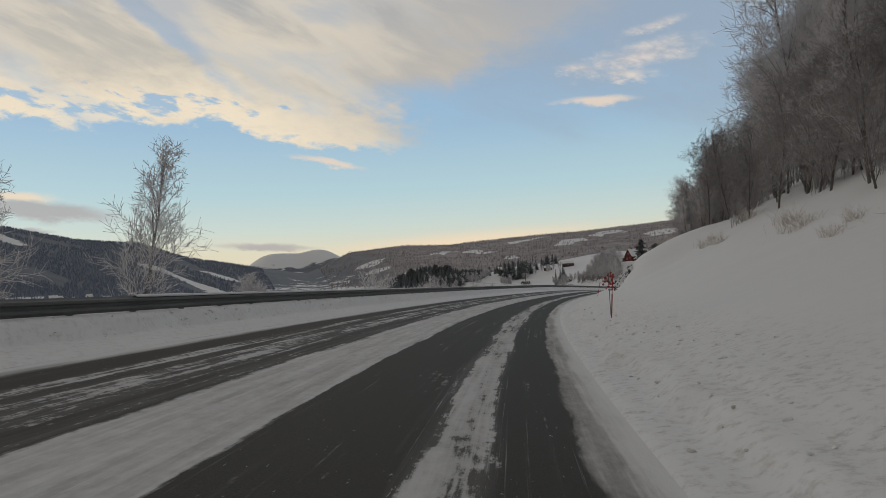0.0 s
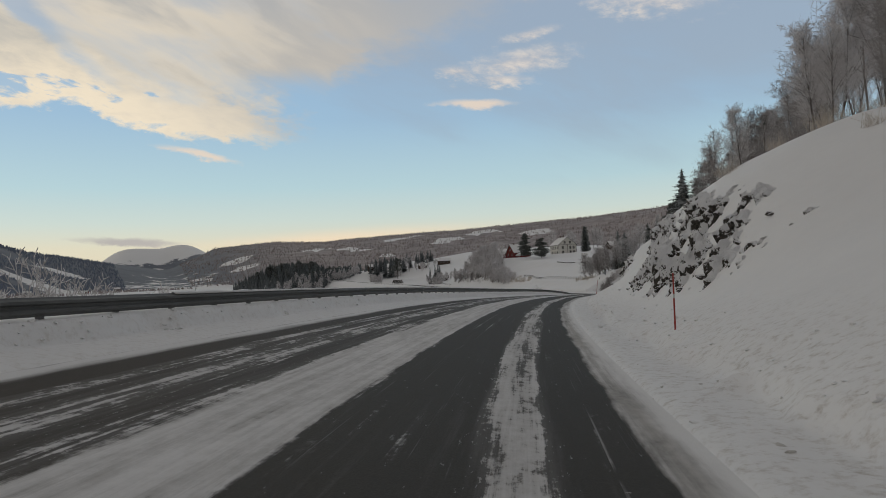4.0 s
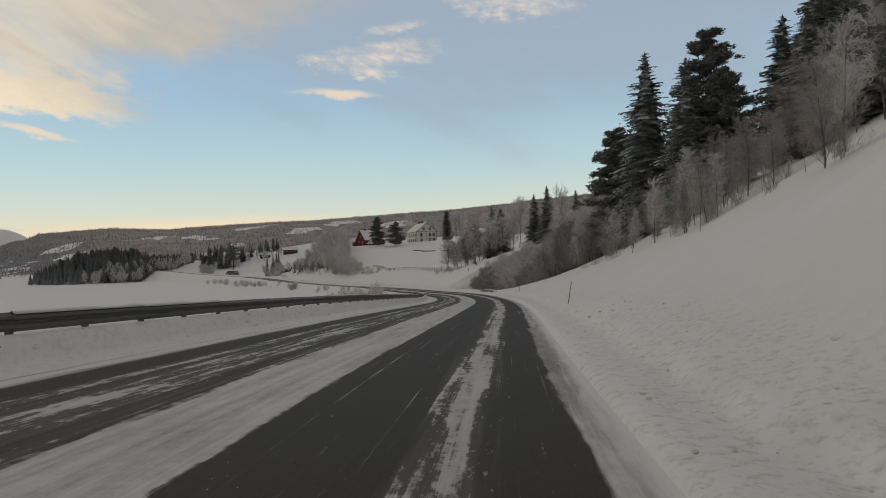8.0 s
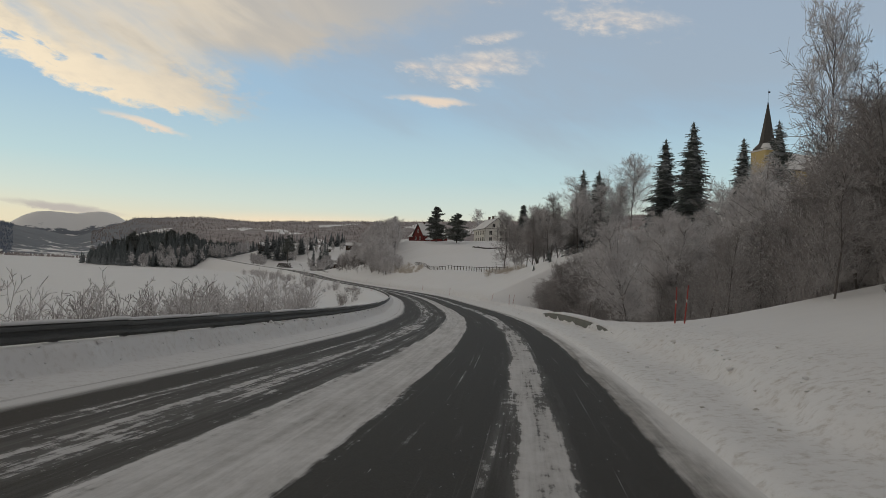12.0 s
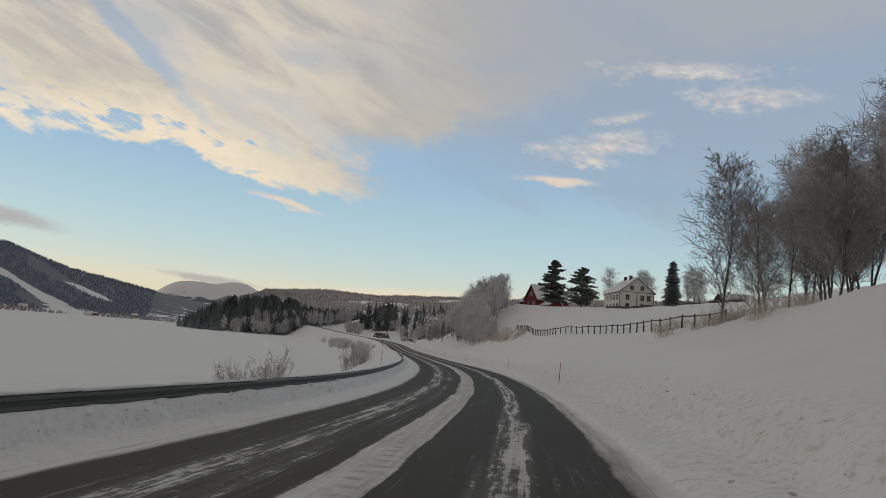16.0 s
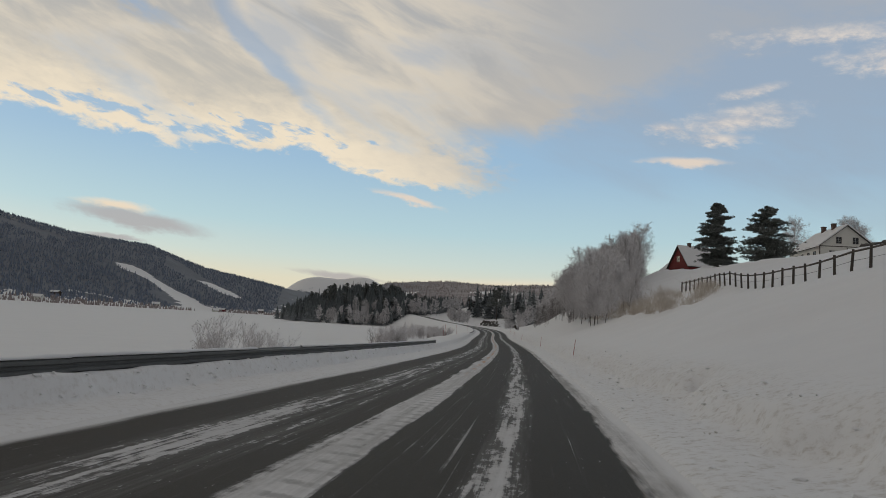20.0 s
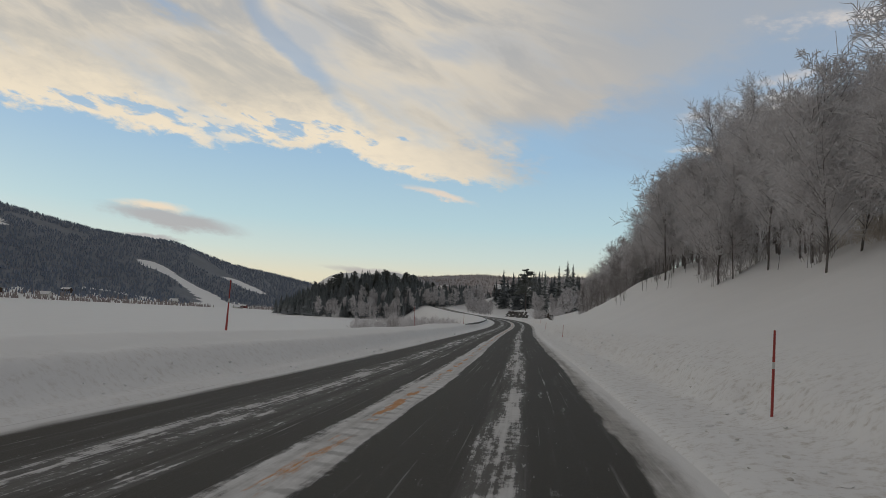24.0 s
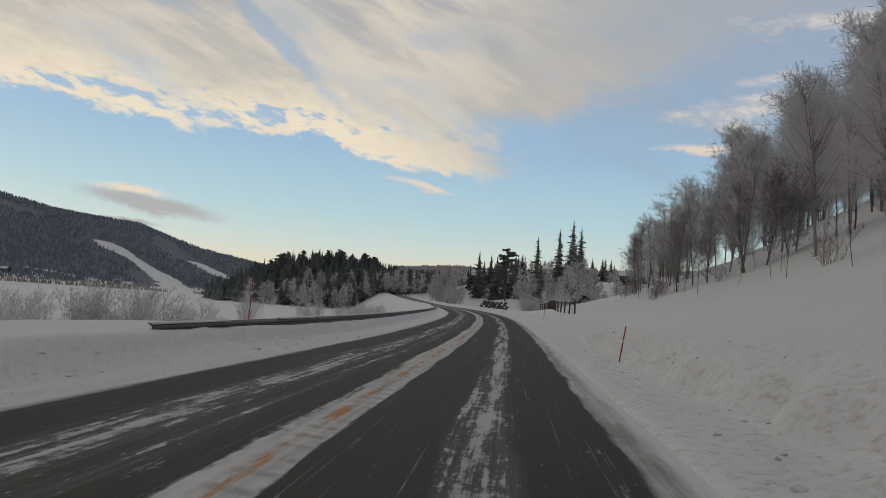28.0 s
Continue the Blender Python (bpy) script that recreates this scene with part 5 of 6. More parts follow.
for _ in range(30):
    x, y = in_ellipse(98, 850, 26, 22)
    to_height(FAR_SPRUCE, x, y, rng0.uniform(19, 27), 13.6, "conifers behind the ramp")
for _ in range(8):
    plant(FAR_BIRCH, *in_ellipse(120, 660, 12, 30), 0.85, 0.25, 0.03, 0.2, "frosted trees by the road")
to_height(TALL_PINES, 96, 773, 20.5, 15.8)
# by the farm
to_height(FARM_PINES, 150.7, 509.5, 25.5, 15.8, "pines by the farm")
to_height(WIDE_PINES, 154.6, 489.5, 21.3, 12.8, "pines by the farm")
to_height(COLUMN, 194, 512.5, 29.8, 13.7)
for x, y, top in [(181, 540, 28.5), (190, 534, 27.5), (192.5, 531, 26.5), (205, 516, 29), (208, 522, 28), (203, 520, 26)]:
    to_height(BIRCHES, x, y, top, 10.3, "frosted birches by the farm")


# ---------------------------------------------------------------- rock outcrops
def chunk(seed, mat=None):
    """A craggy broken stone."""
    rs = random.Random(seed)
    bm = bmesh.new()
    bmesh.ops.create_icosphere(bm, subdivisions=3, radius=1.0)
    o = Vector((rs.uniform(0, 50), rs.uniform(0, 50), rs.uniform(0, 50)))
    cuts = [(Vector((rs.gauss(0, 1), rs.gauss(0, 1), rs.gauss(0, 1))).normalized(), rs.uniform(0.45, 0.8)) for _ in range(12)]
    for v in bm.verts:
        p = v.co.copy()
        for n, k in cuts:
            f = p.dot(n)
            if f > k:
                p -= n * (f - k) * 0.6
        p *= 1 + 0.26 * noise.noise(p * 2.2 + o) + 0.24 * noise.noise(p * 5.5 + o)
        v.co = Vector((p.x, p.y * 1.3, p.z * 0.9))
    me = bpy.data.meshes.new("rock")
    bm.to_mesh(me)
    bm.free()
    me.materials.append(mat or ROCK)
    return me


CHUNKS = [chunk(i) for i in range(9)]


def fbm(p, octaves=4):
    v, a = 0.0, 1.0
    for _ in range(octaves):
        v += a * noise.noise(p)
        p = p * 2.1 + Vector((3.7, 1.3, 8.1))
        a *= 0.55
    return v


def outcrop(y0, y1, d0, d1, count, label, bare=0.0):
    """A broken face that comes out of the snow in patches, with loose blocks on it."""
    e = thing("rock_outcrop", label, "rock", (*beside((y0 + y1) / 2, (d0 + d1) / 2), 0), "rock outcrops")
    inv = e.matrix_basis.inverted()
    rs = random.Random(int(y0))
    step = 0.085
    ny, nd = int((y1 - y0) / step), int((d1 - d0) / step * 1.2)
    xy = np.array([[beside(y0 + (y1 - y0) * i / ny, d0 + (d1 - d0) * j / nd) for j in range(nd + 1)] for i in range(ny + 1)])
    z = ground(xy[..., 0], xy[..., 1])
    verts = []
    for i in range(ny + 1):
        for j in range(nd + 1):
            x, y, h = xy[i, j, 0], xy[i, j, 1], z[i, j]
            p = Vector((x, y, h * 1.3))
            blocks = noise.cell(p * 1.7 + Vector((0.3, 0.2, 0.9)) * fbm(p * 1.5, 2)) - 0.5
            fade = min(1, 4 * min(i / ny, 1 - i / ny, j / nd, 1 - j / nd))
            a = 0.62 * fbm(p * 0.40, 3) + 0.04 * blocks + 0.30 * fbm(p * 3.2, 4) + bare - 0.05 - 0.35 * (1 - fade)
            verts.append((x - 0.75 * a, y, h + 0.35 * a - 0.03))
    n = nd + 1
    faces = [(i * n + j, i * n + j + 1, (i + 1) * n + j + 1, (i + 1) * n + j) for i in range(ny) for j in range(nd)]
    face = part_np("rock_face", verts, faces, ROCK, e)
    smooth_shade(face).matrix_basis = inv
    for _ in range(count):
        f = rs.uniform(0.08, 0.92)
        y = y0 + (y1 - y0) * f
        d = d0 + (d1 - d0) * rs.uniform(0.1, 0.85)
        x, yy = beside(y, d)
        if fbm(Vector((x, yy, on_ground(x, yy) * 1.3)) * 0.45, 4) * 0.5 + bare < -0.05:
            continue
        ob = new("rock", rs.choice(CHUNKS))
        ob.parent = e
        s = rs.uniform(0.06, 0.17)
        ob.matrix_basis = inv @ Matrix.Translation((x - 0.10, yy, on_ground(x, yy) - 0.25 * s)) @ Euler((rs.uniform(-0.5, 0.5), rs.uniform(-0.6, 0.2), rs.uniform(0, 6.28))).to_matrix().to_4x4() @ Matrix.Diagonal((s, s * rs.uniform(0.8, 1.4), s * rs.uniform(0.7, 1.1), 1))
    return e


outcrop(47, 60, 6.8, 8.5, 18, "dark broken rock outcrop half covered in snow", 0.18)
outcrop(90, 113, 6.6, 9.3, 34, "high dark rock face with snow on its ledges", 0.17)
outcrop(126, 147, 6.7, 8.5, 26, "dark rock knob covered in patches of snow", 0.20)


# ---------------------------------------------------------------- farm
def gable_block(parent, x0, x1, y0, y1, eave, ridge, wall, base=-1.5, along="y", over=0.5, sill=None):
    """Walls with gables, a roof with eaves and snow on it. The ridge runs along y or x."""
    bm = bmesh.new()
    if along == "y":
        xm = (x0 + x1) / 2
        prof = [(x0, base), (x1, base), (x1, eave), (xm, ridge), (x0, eave)]
        a = [bm.verts.new((px, y0, pz)) for px, pz in prof]
        b = [bm.verts.new((px, y1, pz)) for px, pz in prof]
    else:
        ym = (y0 + y1) / 2
        prof = [(y0, base), (y1, base), (y1, eave), (ym, ridge), (y0, eave)]
        a = [bm.verts.new((x0, py, pz)) for py, pz in prof]
        b = [bm.verts.new((x1, py, pz)) for py, pz in prof]
    bm.faces.new(a[::-1])
    bm.faces.new(b)
    for i in range(5):
        bm.faces.new((a[i], a[(i + 1) % 5], b[(i + 1) % 5], b[i]))
    bmesh.ops.recalc_face_normals(bm, faces=bm.faces)
    part("wall", bm, wall, parent)
    for mat, name, t0, t1, label in ((SLATE, "roof", 0.02, 0.18, ""), (SNOW, "roof_snow", 0.18, 0.50, "thick layer of snow")):
        bm = bmesh.new()
        ov = over if name == "roof" else over - 0.08
        for sgn in (-1, 1):
            if along == "y":
                half = (x1 - x0) / 2
                sl = (ridge - eave) / half
                xm = (x0 + x1) / 2
                p = [(xm, ridge + t0), (xm + sgn * (half + ov), eave - sl * ov + t0), (xm + sgn * (half + ov), eave - sl * ov + t1), (xm, ridge + t1)]
                va = [bm.verts.new((px, y0 - ov, pz)) for px, pz in p]
                vb = [bm.verts.new((px, y1 + ov, pz)) for px, pz in p]
            else:
                half = (y1 - y0) / 2
                sl = (ridge - eave) / half
                ym = (y0 + y1) / 2
                p = [(ym, ridge + t0), (ym + sgn * (half + ov), eave - sl * ov + t0), (ym + sgn * (half + ov), eave - sl * ov + t1), (ym, ridge + t1)]
                va = [bm.verts.new((x0 - ov, py, pz)) for py, pz in p]
                vb = [bm.verts.new((x1 + ov, py, pz)) for py, pz in p]
            bm.faces.new(va)
            bm.faces.new(vb)
            for i in range(4):
                bm.faces.new((va[i], va[(i + 1) % 4], vb[(i + 1) % 4], vb[i]))
        bmesh.ops.recalc_face_normals(bm, faces=bm.faces)
        part(name, bm, mat, parent, label)


def window(parent, x, y, z, w, h, facing, frame_mat=TRIM, bars=2):
    """A window with frame, glass and bars, in a wall that faces -y or -x."""
    t = 0.09
    win = new("window")
    win.parent = parent
    win.matrix_basis = pose(x, y, z, 0, 0, 0 if facing == "y" else -90)
    bm = bmesh.new()
    for b in ((-w / 2 - t, -0.07, -h / 2 - t, w / 2 + t, 0.0, -h / 2), (-w / 2 - t, -0.07, h / 2, w / 2 + t, 0.0, h / 2 + t), (-w / 2 - t, -0.07, -h / 2, -w / 2, 0.0, h / 2), (w / 2, -0.07, -h / 2, w / 2 + t, 0.0, h / 2)):
        box(bm, *b)
    part("frame", bm, frame_mat, win)
    part("pane", box(bmesh.new(), -w / 2, -0.03, -h / 2, w / 2, -0.01, h / 2), GLASS, win)
    bm = bmesh.new()
    box(bm, -0.03, -0.05, -h / 2, 0.03, -0.03, h / 2)
    for i in range(1, bars + 1):
        zz = -h / 2 + h * i / (bars + 1)
        box(bm, -w / 2, -0.05, zz - 0.02, w / 2, -0.03, zz + 0.02)
    part("glazing_bar", bm, TRIM, win)


def chimney(parent, x, y, z, h, w=0.9):
    bm = box(bmesh.new(), x - w / 2, y - w / 2, z - 1.5, x + w / 2, y + w / 2, z + h)
    box(bm, x - w / 2 - 0.08, y - w / 2 - 0.08, z + h - 0.18, x + w / 2 + 0.08, y + w / 2 + 0.08, z + h)
    part("chimney", bm, BRICK, parent)


fz = 10.5
house = thing("farmhouse", "large white wooden farmhouse with a snow-covered gable roof", "house", (175.8, 515, fz))
gable_block(house, 0, 12.6, 0, 17, 7.2, 12.2, WHITE_WALL)
for x in (0.06, 6.3, 12.5):
    part("corner_board", box(bmesh.new(), x - 0.12, -0.06, -1.0, x + 0.12, 0.0, 7.4 if x != 6.3 else 7.0), DARK_TRIM, house, "dark corner board")
part("string_board", box(bmesh.new(), 0, -0.05, 7.1, 12.6, 0.0, 7.28), DARK_TRIM, house)
for z in (2.1, 5.2):
    for x in (2.9, 8.3, 10.6):
        window(house, x, -0.01, z, 1.15, 1.7, "y", DARK_TRIM)
    for y in (2.5, 6.0, 9.5, 13.0):
        window(house, -0.01, y, z, 1.15, 1.6, "x", DARK_TRIM)
for x in (4.4, 8.2):
    window(house, x, -0.01, 8.7, 1.1, 1.4, "y", DARK_TRIM)
chimney(house, 6.0, 6.0, 12.4, 1.3)
chimney(house, 6.0, 11.5, 12.4, 1.3)

barn = thing("red_house", "dark red wooden house with steep snowy roofs", "house", (149.2, 551.3, 9.4), rz=-69)
gable_block(barn, 0, 9.2, 0, 15, 5.2, 10.8, RED_WALL)
gable_block(barn, -6.2, 0.2, 1.5, 8.5, 4.6, 7.4, RED_WALL, along="x")
gable_block(barn, 9.0, 15.5, 1.5, 7.5, 2.8, 4.8, RED_WALL, along="x")
part("cellar_wall", box(bmesh.new(), 1.2, -0.12, -1.5, 9.3, -0.02, 1.6), TRIM, barn, "whitewashed lower wall")
window(barn, 4.6, -0.01, 7.2, 1.1, 1.3, "y")
for x in (2.6, 6.6):
    window(barn, x, -0.01, 3.6, 1.1, 1.4, "y")
for x in (2.4, 4.2, 6.0, 7.6):
    window(barn, x, -0.13, 0.8, 0.9, 0.9, "y", DARK_TRIM, 1)
for x in (10.8, 13.2):
    window(barn, x, 1.49, 1.6, 0.9, 1.1, "y")
chimney(barn, 4.6, 3.5, 10.9, 1.2, 0.8)

shed = thing("storehouse", "small brown wooden storehouse with snow on the roof", "shed", (203, 492, on_ground(206, 493) + 0.2))
gable_block(shed, 0, 11, 0, 7, 2.8, 5.2, BROWN_WALL, along="x", over=0.7)
window(shed, 3.0, -0.01, 1.4, 0.8, 0.8, "y", DARK_TRIM, 1)
chimney(shed, 3.0, 3.5, 5.2, 0.8, 0.7)
flag = thing("flagpole", "slim white flagpole by the farmhouse", "flagpole", (193.5, 505, on_ground(193.5, 505)))
bm = tube(bmesh.new(), (0, 0, -0.5), (0, 0, 11), 0.07, 0.035, 8)
part("pole", bm, TRIM, flag)
bm = bmesh.new()
bmesh.ops.create_uvsphere(bm, u_segments=8, v_segments=6, radius=0.09, matrix=Matrix.Translation((0, 0, 11.05)))
part("knob", bm, TRIM, flag)


def cabin(x, y, w, l, eave, ridge, wall, rz, label, lift=0.0):
    e = thing("cabin", label, "cabin", (x, y, on_ground(x, y) + lift), rz=rz)
    gable_block(e, -w / 2, w / 2, -l / 2, l / 2, eave, ridge, wall, -3.0, "x", 0.6)
    for k in (-0.28, 0.0, 0.28):
        window(e, k * w, -l / 2 - 0.01, eave * 0.55, 0.9, 1.0, "y", TRIM, 1)
    part("door", box(bmesh.new(), w * 0.38, -l / 2 - 0.05, 0, w * 0.38 + 0.9, -l / 2, 2.0), DARK_TRIM, e)
    return e


cabin(79.6, 869, 12, 8, 3.2, 6.0, BROWN_WALL, 12, "dark wooden cabin with white window frames and snowy roof")
cabin(159, 850, 14, 8, 3.6, 6.0, BROWN_WALL, -8, "long dark barn with a snow-covered roof")
cabin(132, 838, 9, 6, 2.8, 4.8, BROWN_WALL, 5, "small dark cabin in the snow")
cabin(126, 684, 10, 8, 3.0, 5.4, BROWN_WALL, -15, "dark timber cabin behind frosted trees")

# ---------------------------------------------------------------- church
cz = on_ground(227, 391)
church = thing("church", "yellow church with a tall dark pointed spire", "church", (227.2, 389.8, cz))
th = 38.6 - cz
part("tower", box(bmesh.new(), -3.3, -3.3, -2, 3.3, 3.3, th), YELLOW_WALL, church)
part("cornice", box(bmesh.new(), -3.6, -3.6, th - 0.5, 3.6, 3.6, th), TRIM, church)
bm = bmesh.new()
rings = [(4.3, 0.0), (2.5, 2.2), (1.75, 6.0), (0.7, 12.0), (0.10, 15.6)]
prev = None
for r, z in rings:
    ring = [bm.verts.new((r * math.cos(math.pi / 8 + i * math.pi / 4), r * math.sin(math.pi / 8 + i * math.pi / 4), th + z)) for i in range(8)]
    if prev:
        for i in range(8):
            bm.faces.new((prev[i], prev[(i + 1) % 8], ring[(i + 1) % 8], ring[i]))
    else:
        bm.faces.new(ring[::-1])
    prev = ring
bm.faces.new(prev)
part("spire", bm, SLATE, church, "steep dark shingled spire")
bm = bmesh.new()
for i in range(4):
    a = i * math.pi / 2 + math.pi / 4
    c, s_ = math.cos(a), math.sin(a)
    v = [bm.verts.new((c * r - s_ * k, s_ * r + c * k, th + z)) for r, k, z in ((4.05, -1.6, 0.12), (4.05, 1.6, 0.12), (2.6, 0.9, 2.0), (2.6, -0.9, 2.0), (4.3, 0, 0.55))]
    for f in ((0, 1, 4), (1, 2, 4), (2, 3, 4), (3, 0, 4)):
        bm.faces.new([v[q] for q in f])
part("spire_snow", bm, SNOW, church, "snow lying on the flared foot of the spire")
bm = tube(bmesh.new(), (0, 0, th + 15.5), (0, 0, th + 19.5), 0.06, 0.03, 6)
box(bm, 0.03, -0.02, th + 18.6, 0.8, 0.02, th + 19.1)
part("weather_vane", bm, IRON, church)
for x in (-1.4, 1.4):
    window(church, x, -3.31, th - 2.2, 0.9, 1.3, "y", TRIM, 1)
gable_block(church, 3.2, 24, -4.5, 4.5, th - 6.0, th - 0.6, YELLOW_WALL, -3, "x", 0.4)


# ---------------------------------------------------------------- fence on the slope
def fence(y0, y1, d0, d1, step, label):
    e = thing("wooden_fence", label, "fence", (*beside(y0, d0), 0))
    inv = e.matrix_basis.inverted()
    rs = random.Random(9)
    post_me, rail_me = None, None
    pts = []
    y = y0
    while y < y1:
        f = (y - y0) / (y1 - y0)
        x, yy = beside(y, d0 + (d1 - d0) * f + 0.5 * math.sin(y * 0.11))
        pts.append(Vector((x, yy, on_ground(x, yy))))
        y += step if y > y0 + 0.58 * (y1 - y0) else step * 1.6
    for i, p in enumerate(pts):
        if post_me is None:
            ob = part("post", tube(bmesh.new(), (0, 0, -0.4), (0, 0, 1.0), 0.07, 0.06, 7), WEATHERED, e)
            post_me = ob.data
        else:
            ob = new("post", post_me)
            ob.parent = e
        ob.matrix_basis = inv @ Matrix.Translation(p) @ Euler((rs.uniform(-0.06, 0.06), rs.uniform(-0.06, 0.06), rs.uniform(0, 6))).to_matrix().to_4x4()
    for a, b in zip(pts, pts[1:]):
        for h in (0.86, 0.45):
            r = 0.05 if h == 0.86 else 0.008
            bm = tube(bmesh.new(), a + Vector((0, 0, h)), b + Vector((0, 0, h)), r, r * 0.9, 5)
            ob = part("rail" if h == 0.86 else "wire", bm, WEATHERED, e)
            ob.matrix_basis = inv
    return e


fence(320, 416, 16.0, 17.6, 1.6, "weathered wooden post-and-rail fence on the snowy slope")
fence(545, 590, 7.5, 9.0, 2.0, "low weathered wooden fence by the road")


def grass_clump(seed):
    rng = np.random.default_rng(seed)
    st = Sticks()
    for _ in range(70):
        p = np.array([rng.normal(0, 0.35), rng.normal(0, 0.35), -0.05])
        d = unit(np.array([rng.normal(0, 0.5), rng.normal(0, 0.5), 1.0]))
        q = p + d * rng.uniform(0.25, 0.6)
        st.add(p, q, 0.007, 0.006)
        st.add(q, q + unit(d + np.array([rng.normal(0, 0.6), rng.normal(0, 0.6), -0.3])) * rng.uniform(0.2, 0.5), 0.006, 0.003)
    e = thing("dry_grass", "clump of dry frosted grass sticking out of the snow", "grass")
    tagged(part_np("blades_of_grass", *st.mesh(3), STRAW, e), kind="stuff")
    return e


GRASS = [grass_clump(s) for s in (1, 2)]
for _ in range(20):
    y = rng0.uniform(306, 332)
    x, yy = beside(y, rng0.uniform(13.0, 16.5))
    plant(GRASS, x, yy, 1.2, 0.3, 0.1, 0.02, "dry grass under the fence")
for _ in range(70):
    y = rng0.uniform(396, 446)
    x, yy = beside(y, rng0.uniform(13.2, 17.5))
    plant(GRASS, x, yy, 1.2, 0.3, 0.1, 0.02, "dry grass under the fence")
for _ in range(40):
    y = rng0.uniform(5, 210)
    x, yy = beside(y, rng0.uniform(10.5, 15))
    plant(GRASS, x, yy, 0.8, 0.4, 0.1, 0.02, "dry grass on the slope")

# ---------------------------------------------------------------- parapet of the culvert and the stone ramp
par = thing("culvert_parapet", "low grey-green concrete parapet capped with snow beside the road", "parapet", (*beside(230, 5.4), 0))
inv = par.matrix_basis.inverted()
cols = []
for i in range(9):
    y = 227.5 + 17 * i / 8
    x, yy = beside(y, 5.35 - 0.02 * i)
    z = float(road_z(y)) - float(road_bank(y)) * 5.3 + 0.20 - 0.16 * abs(i / 4 - 1) ** 3
    cols.append((x, yy, z))
for name, mat, zz, ww in (("kerb", CONCRETE, (-0.8, 0.26), 0.30), ("snow_cap", SNOW, (0.262, 0.31), 0.24)):
    bm = bmesh.new()
    rows = []
    for x, yy, z in cols:
        rows.append([bm.verts.new(p) for p in ((x - ww, yy, z + zz[0]), (x - ww, yy, z + zz[1]), (x + ww, yy, z + zz[1] + 0.03), (x + ww, yy, z + zz[0]))])
    for a, b in zip(rows, rows[1:]):
        for i in range(3):
            bm.faces.new((a[i], b[i], b[i + 1], a[i + 1]))
    bm.faces.new(rows[0])
    bm.faces.new(rows[-1][::-1])
    bmesh.ops.recalc_face_normals(bm, faces=bm.faces)
    ob = part(name, bm, mat, par)
    ob.matrix_basis = inv

STONES = [chunk(40 + i, STONE) for i in range(4)]
ramp = thing("stone_ramp", "dry-stone barn ramp with snow between the stones", "stone wall", (92.5, 747, on_ground(92.5, 747) - 0.9))
rs = random.Random(12)
for row in range(6):
    for k in range(8 - row // 2):
        me = rs.choice(STONES)
        ob = new("stone", me)
        ob.parent = ramp
        ob.matrix_basis = pose(-5.5 + 1.55 * k + rs.uniform(-0.2, 0.2) + 0.4 * row, row * 0.35, 0.35 + 0.72 * row, 0, 0, rs.uniform(0, 360)) @ Matrix.Diagonal((0.85, 0.7, 0.55, 1))

wall = thing("stone_wall", "low broken dry-stone wall half buried in snow above the field", "stone wall", (*beside(395, 40), 0))
inv = wall.matrix_basis.inverted()
rs = random.Random(21)
y = 366.0
while y < 426:
    if fbm(Vector((y * 0.12, 3.0, 0.0)), 2) > -0.18:
        x, yy = beside(y, 40 + 0.6 * math.sin(y * 0.15))
        ob = new("stone", rs.choice(STONES))
        ob.parent = wall
        k = rs.uniform(0.22, 0.42)
        ob.matrix_basis = inv @ pose(x, yy, on_ground(x, yy) + 0.12, 0, 0, rs.uniform(0, 360)) @ Matrix.Diagonal((k, k * 1.3, k * 0.75, 1))
    y += rs.uniform(0.4, 0.7)

# twigs with red berries caught on the first marker pole
spray = thing("rowan_spray", "small spray of dark red rowan twigs on the snow slope", "twigs", (*beside(21.2, 5.25), on_ground(*beside(21.2, 5.25)) + 0.75))
bm = bmesh.new()
rs = random.Random(2)
for _ in range(34):
    p = Vector((rs.gauss(0, 0.09), rs.gauss(0, 0.09), rs.uniform(0, 0.55)))
    bmesh.ops.create_icosphere(bm, subdivisions=1, radius=rs.uniform(0.018, 0.04), matrix=Matrix.Translation(p))
tagged(part("berries", bm, POLE_RED, spray, "dark red berries"), kind="stuff")
part("twig", tube(bmesh.new(), (0, 0, -0.8), (0, 0, 0.5), 0.012, 0.008, 5), BARK, spray)

# ---------------------------------------------------------------- woods and houses on the far hillsides
def far_wood(name, label, a0, a1, q0, q1, count, size, mat, seed):
    """Many small firs, too far off to be told apart."""
    rs = np.random.default_rng(seed)
    az, q = rs.uniform(a0, a1, count * 3), rs.uniform(q0, q1, count * 3)
    r = np.interp(az, RIDGE_AZ, RIDGE_0) * (1 - q) + np.interp(az, RIDGE_AZ, RIDGE_R) * q
    x, y = 60 + r * np.sin(np.radians(az)), 250 + r * np.cos(np.radians(az))
    keep = (np.sin(x / 90.0 + 2 * np.sin(y / 130.0)) + 0.7 * np.sin(y / 70.0 + x / 150.0) < 1.2) & (cleared(x, y) < 0.3)
    x, y = x[keep][:count], y[keep][:count]
    z, n = ground(x, y), len(x)
    hgt = size * rs.uniform(0.6, 1.3, n)
    wd, t = hgt * rs.uniform(0.17, 0.24, n), rs.uniform(0, 6.28, n)
    ring = [np.stack([x + wd * np.cos(t + k * 1.257), y + wd * np.sin(t + k * 1.257), z + hgt * 0.05], -1) for k in range(5)]
    v = np.stack(ring + [np.stack([x, y, z + hgt], -1)], 1).reshape(-1, 3).tolist()
    b = np.arange(n) * 6
    f = np.concatenate([np.stack([b + k, b + (k + 1) % 5, b + 5], -1) for k in range(5)]).tolist()
    ob = mesh_object(name, v, f, mat)
    return tagged(ob, label, "forest", kind="stuff")


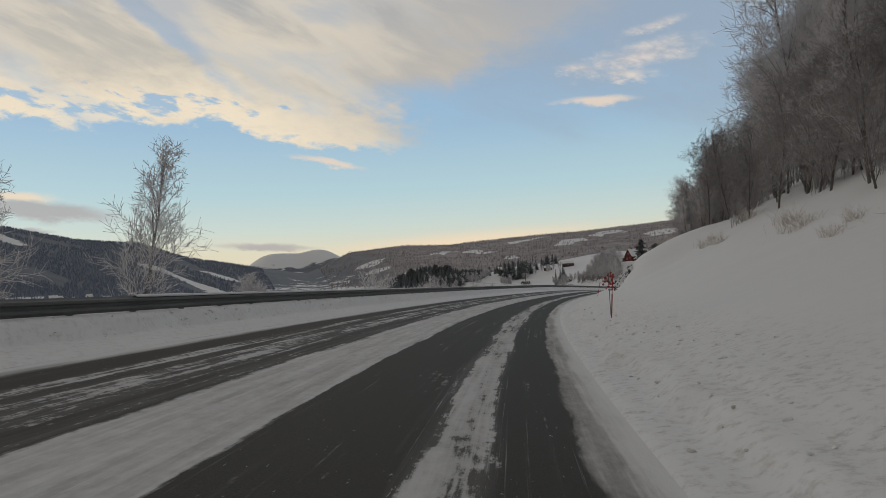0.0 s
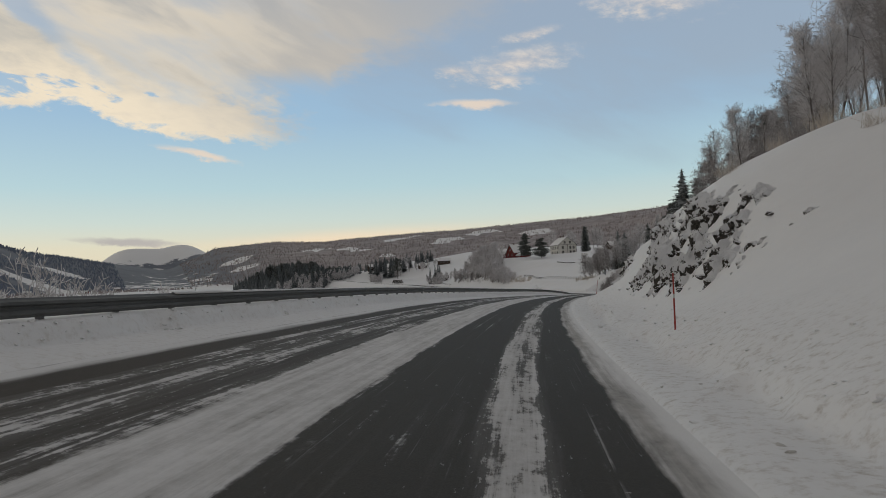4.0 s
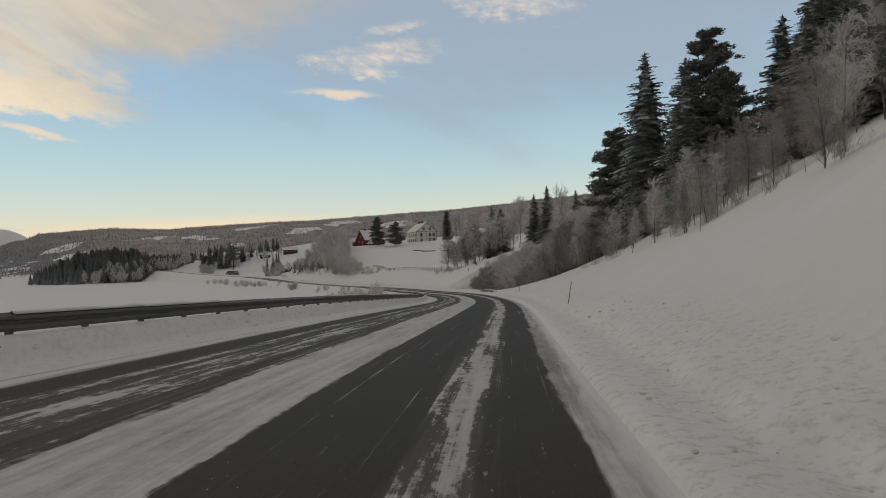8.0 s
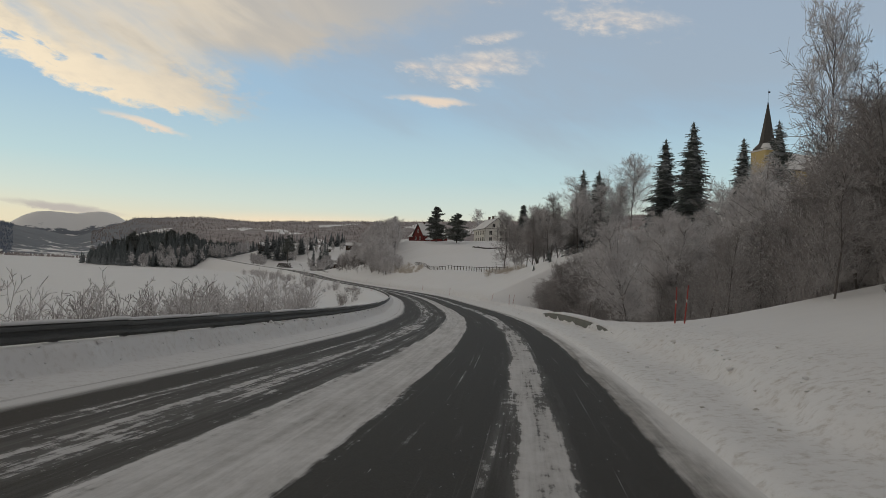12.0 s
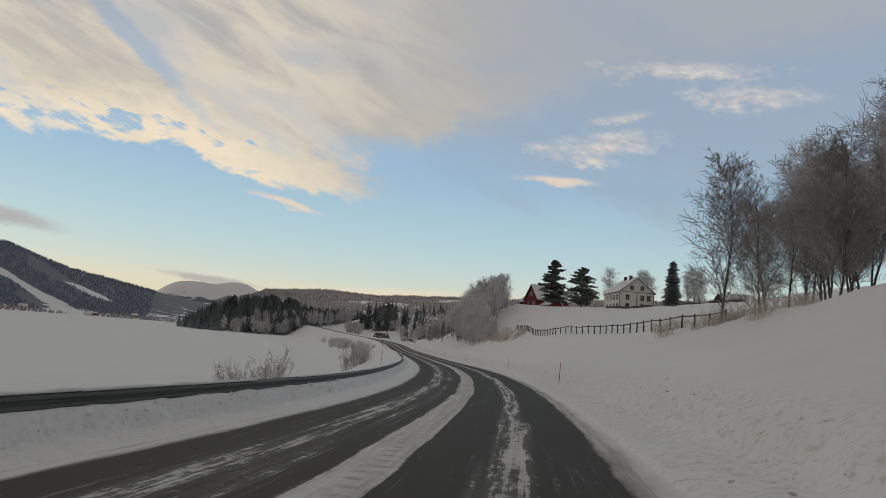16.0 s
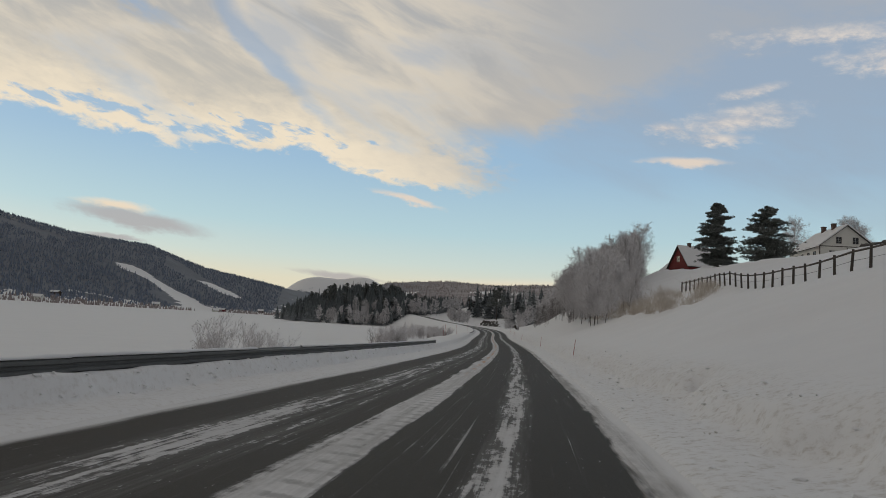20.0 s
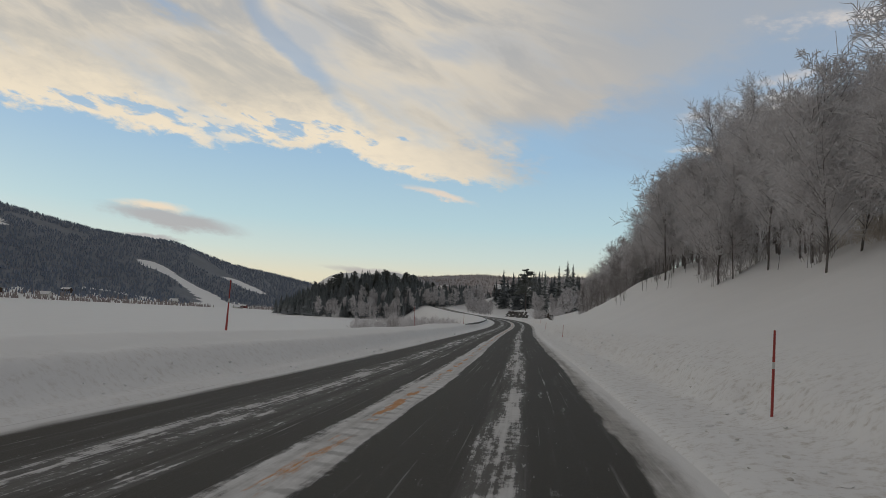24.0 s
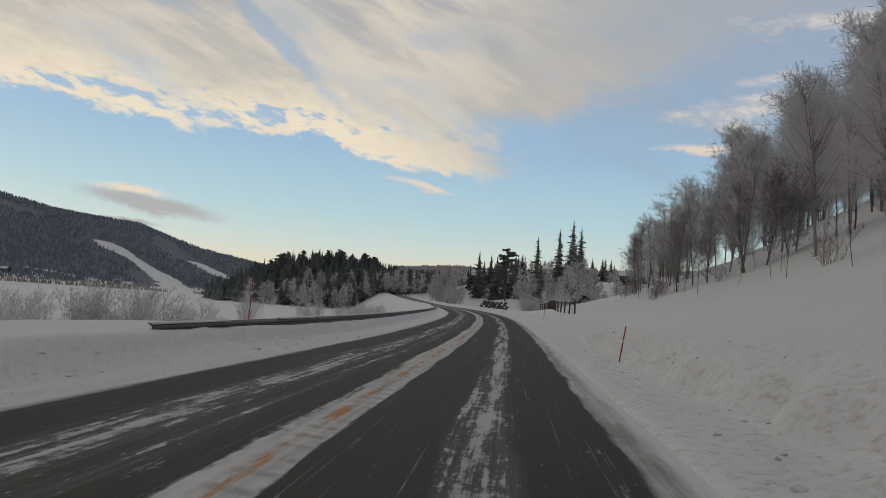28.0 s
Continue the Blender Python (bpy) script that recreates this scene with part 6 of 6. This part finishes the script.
def fir_thicket(name, label, cx, cy, rx, ry, count, size, mat, seed):
    """Close-standing firs whose tips alone can be told apart."""
    rs = np.random.default_rng(seed)
    r, a = np.sqrt(rs.uniform(0, 1, count)), rs.uniform(0, 2 * math.pi, count)
    x, y = cx + rx * r * np.cos(a), cy + ry * r * np.sin(a)
    z, hgt = ground(x, y), size * rs.uniform(0.6, 1.2, count)
    v, f = [], []
    for tier in range(6):
        t = tier / 6
        rad = hgt * 0.24 * (1 - t) ** 0.8
        i0 = tier * count * 9
        turn = rs.uniform(0, 6.28, count)
        ring = []
        for k in range(8):
            q = rad * (rs.uniform(0.85, 1.2, count) if k % 2 else rs.uniform(0.45, 0.7, count))
            ring.append(np.stack([x + q * np.cos(turn + k * 0.785), y + q * np.sin(turn + k * 0.785), z + hgt * (0.06 + 0.8 * t) - (0.04 * hgt if k % 2 else 0)], -1))
        ring.append(np.stack([x, y, z + hgt * (0.06 + 0.8 * t + 0.24)], -1))
        v.append(np.stack(ring, 1).reshape(-1, 3))
        b = i0 + np.arange(count) * 9
        f += [np.stack([b + k, b + (k + 1) % 8, b + 8], -1) for k in range(8)]
    ob = mesh_object(name, np.concatenate(v).tolist(), np.concatenate(f).tolist(), mat)
    return tagged(ob, label, "forest", kind="stuff")


fir_thicket("fir_thicket", "dense dark fir wood covering the headland", -12, 908, 70, 98, 800, 12.5, FIR_RIME, 7)
fir_thicket("fir_thicket", "dark firs on the hill behind the headland", 42, 1015, 34, 30, 130, 11.0, FIR_RIME, 8)
# the mountain's firs take the colour with the painted haze
far_wood("far_forest", "fir forest on the far mountain side, tinted haze blue", -50, -17, 0.05, 1.03, 14000, 6.5, HAZY_FIR, 1)
far_wood("far_forest", "frosted trees along the far shore", -52, -12, -0.05, 0.07, 1500, 6, FAR_RIME, 3)
far_wood("far_forest", "frosted forest on the distant ridge", -12, 36, 0.05, 1.02, 9000, 7, FAR_RIME, 2)
rs = random.Random(77)
for i in range(14):
    az = rs.uniform(-40, -16)
    r = float(np.interp(az, RIDGE_AZ, RIDGE_0)) + rs.uniform(-60, 130)
    far_house = cabin(60 + r * math.sin(radians(az)), 250 + r * math.cos(radians(az)), rs.uniform(10, 16), rs.uniform(8, 10), rs.uniform(3, 5), rs.uniform(6, 8.5), rs.choice((BROWN_WALL, RED_WALL, WHITE_WALL)), rs.uniform(-40, 40), "distant farm building with a snowy roof")
    far_house["group"] = "houses on the far shore"

# more frosted trees along the crest over the rocks
wood(BIRCHES + THIN + ALDERS, 58, 96, 14.0, 20, 26, 0.78, "frosted trees on the slope")

# sources that were not planted
for src in BIRCHES + THIN + ALDERS + FROSTY + SHRUBS + FROST_SHRUBS + SPRUCES + NARROW + PINES + WIDE_PINES + FARM_PINES + TALL_PINES + COLUMN + FAR_SPRUCE + FAR_BIRCH + SAPLINGS + GRASS:
    if src.name not in USED:
        for o in (*src.children_recursive, src):
            bpy.data.objects.remove(o)
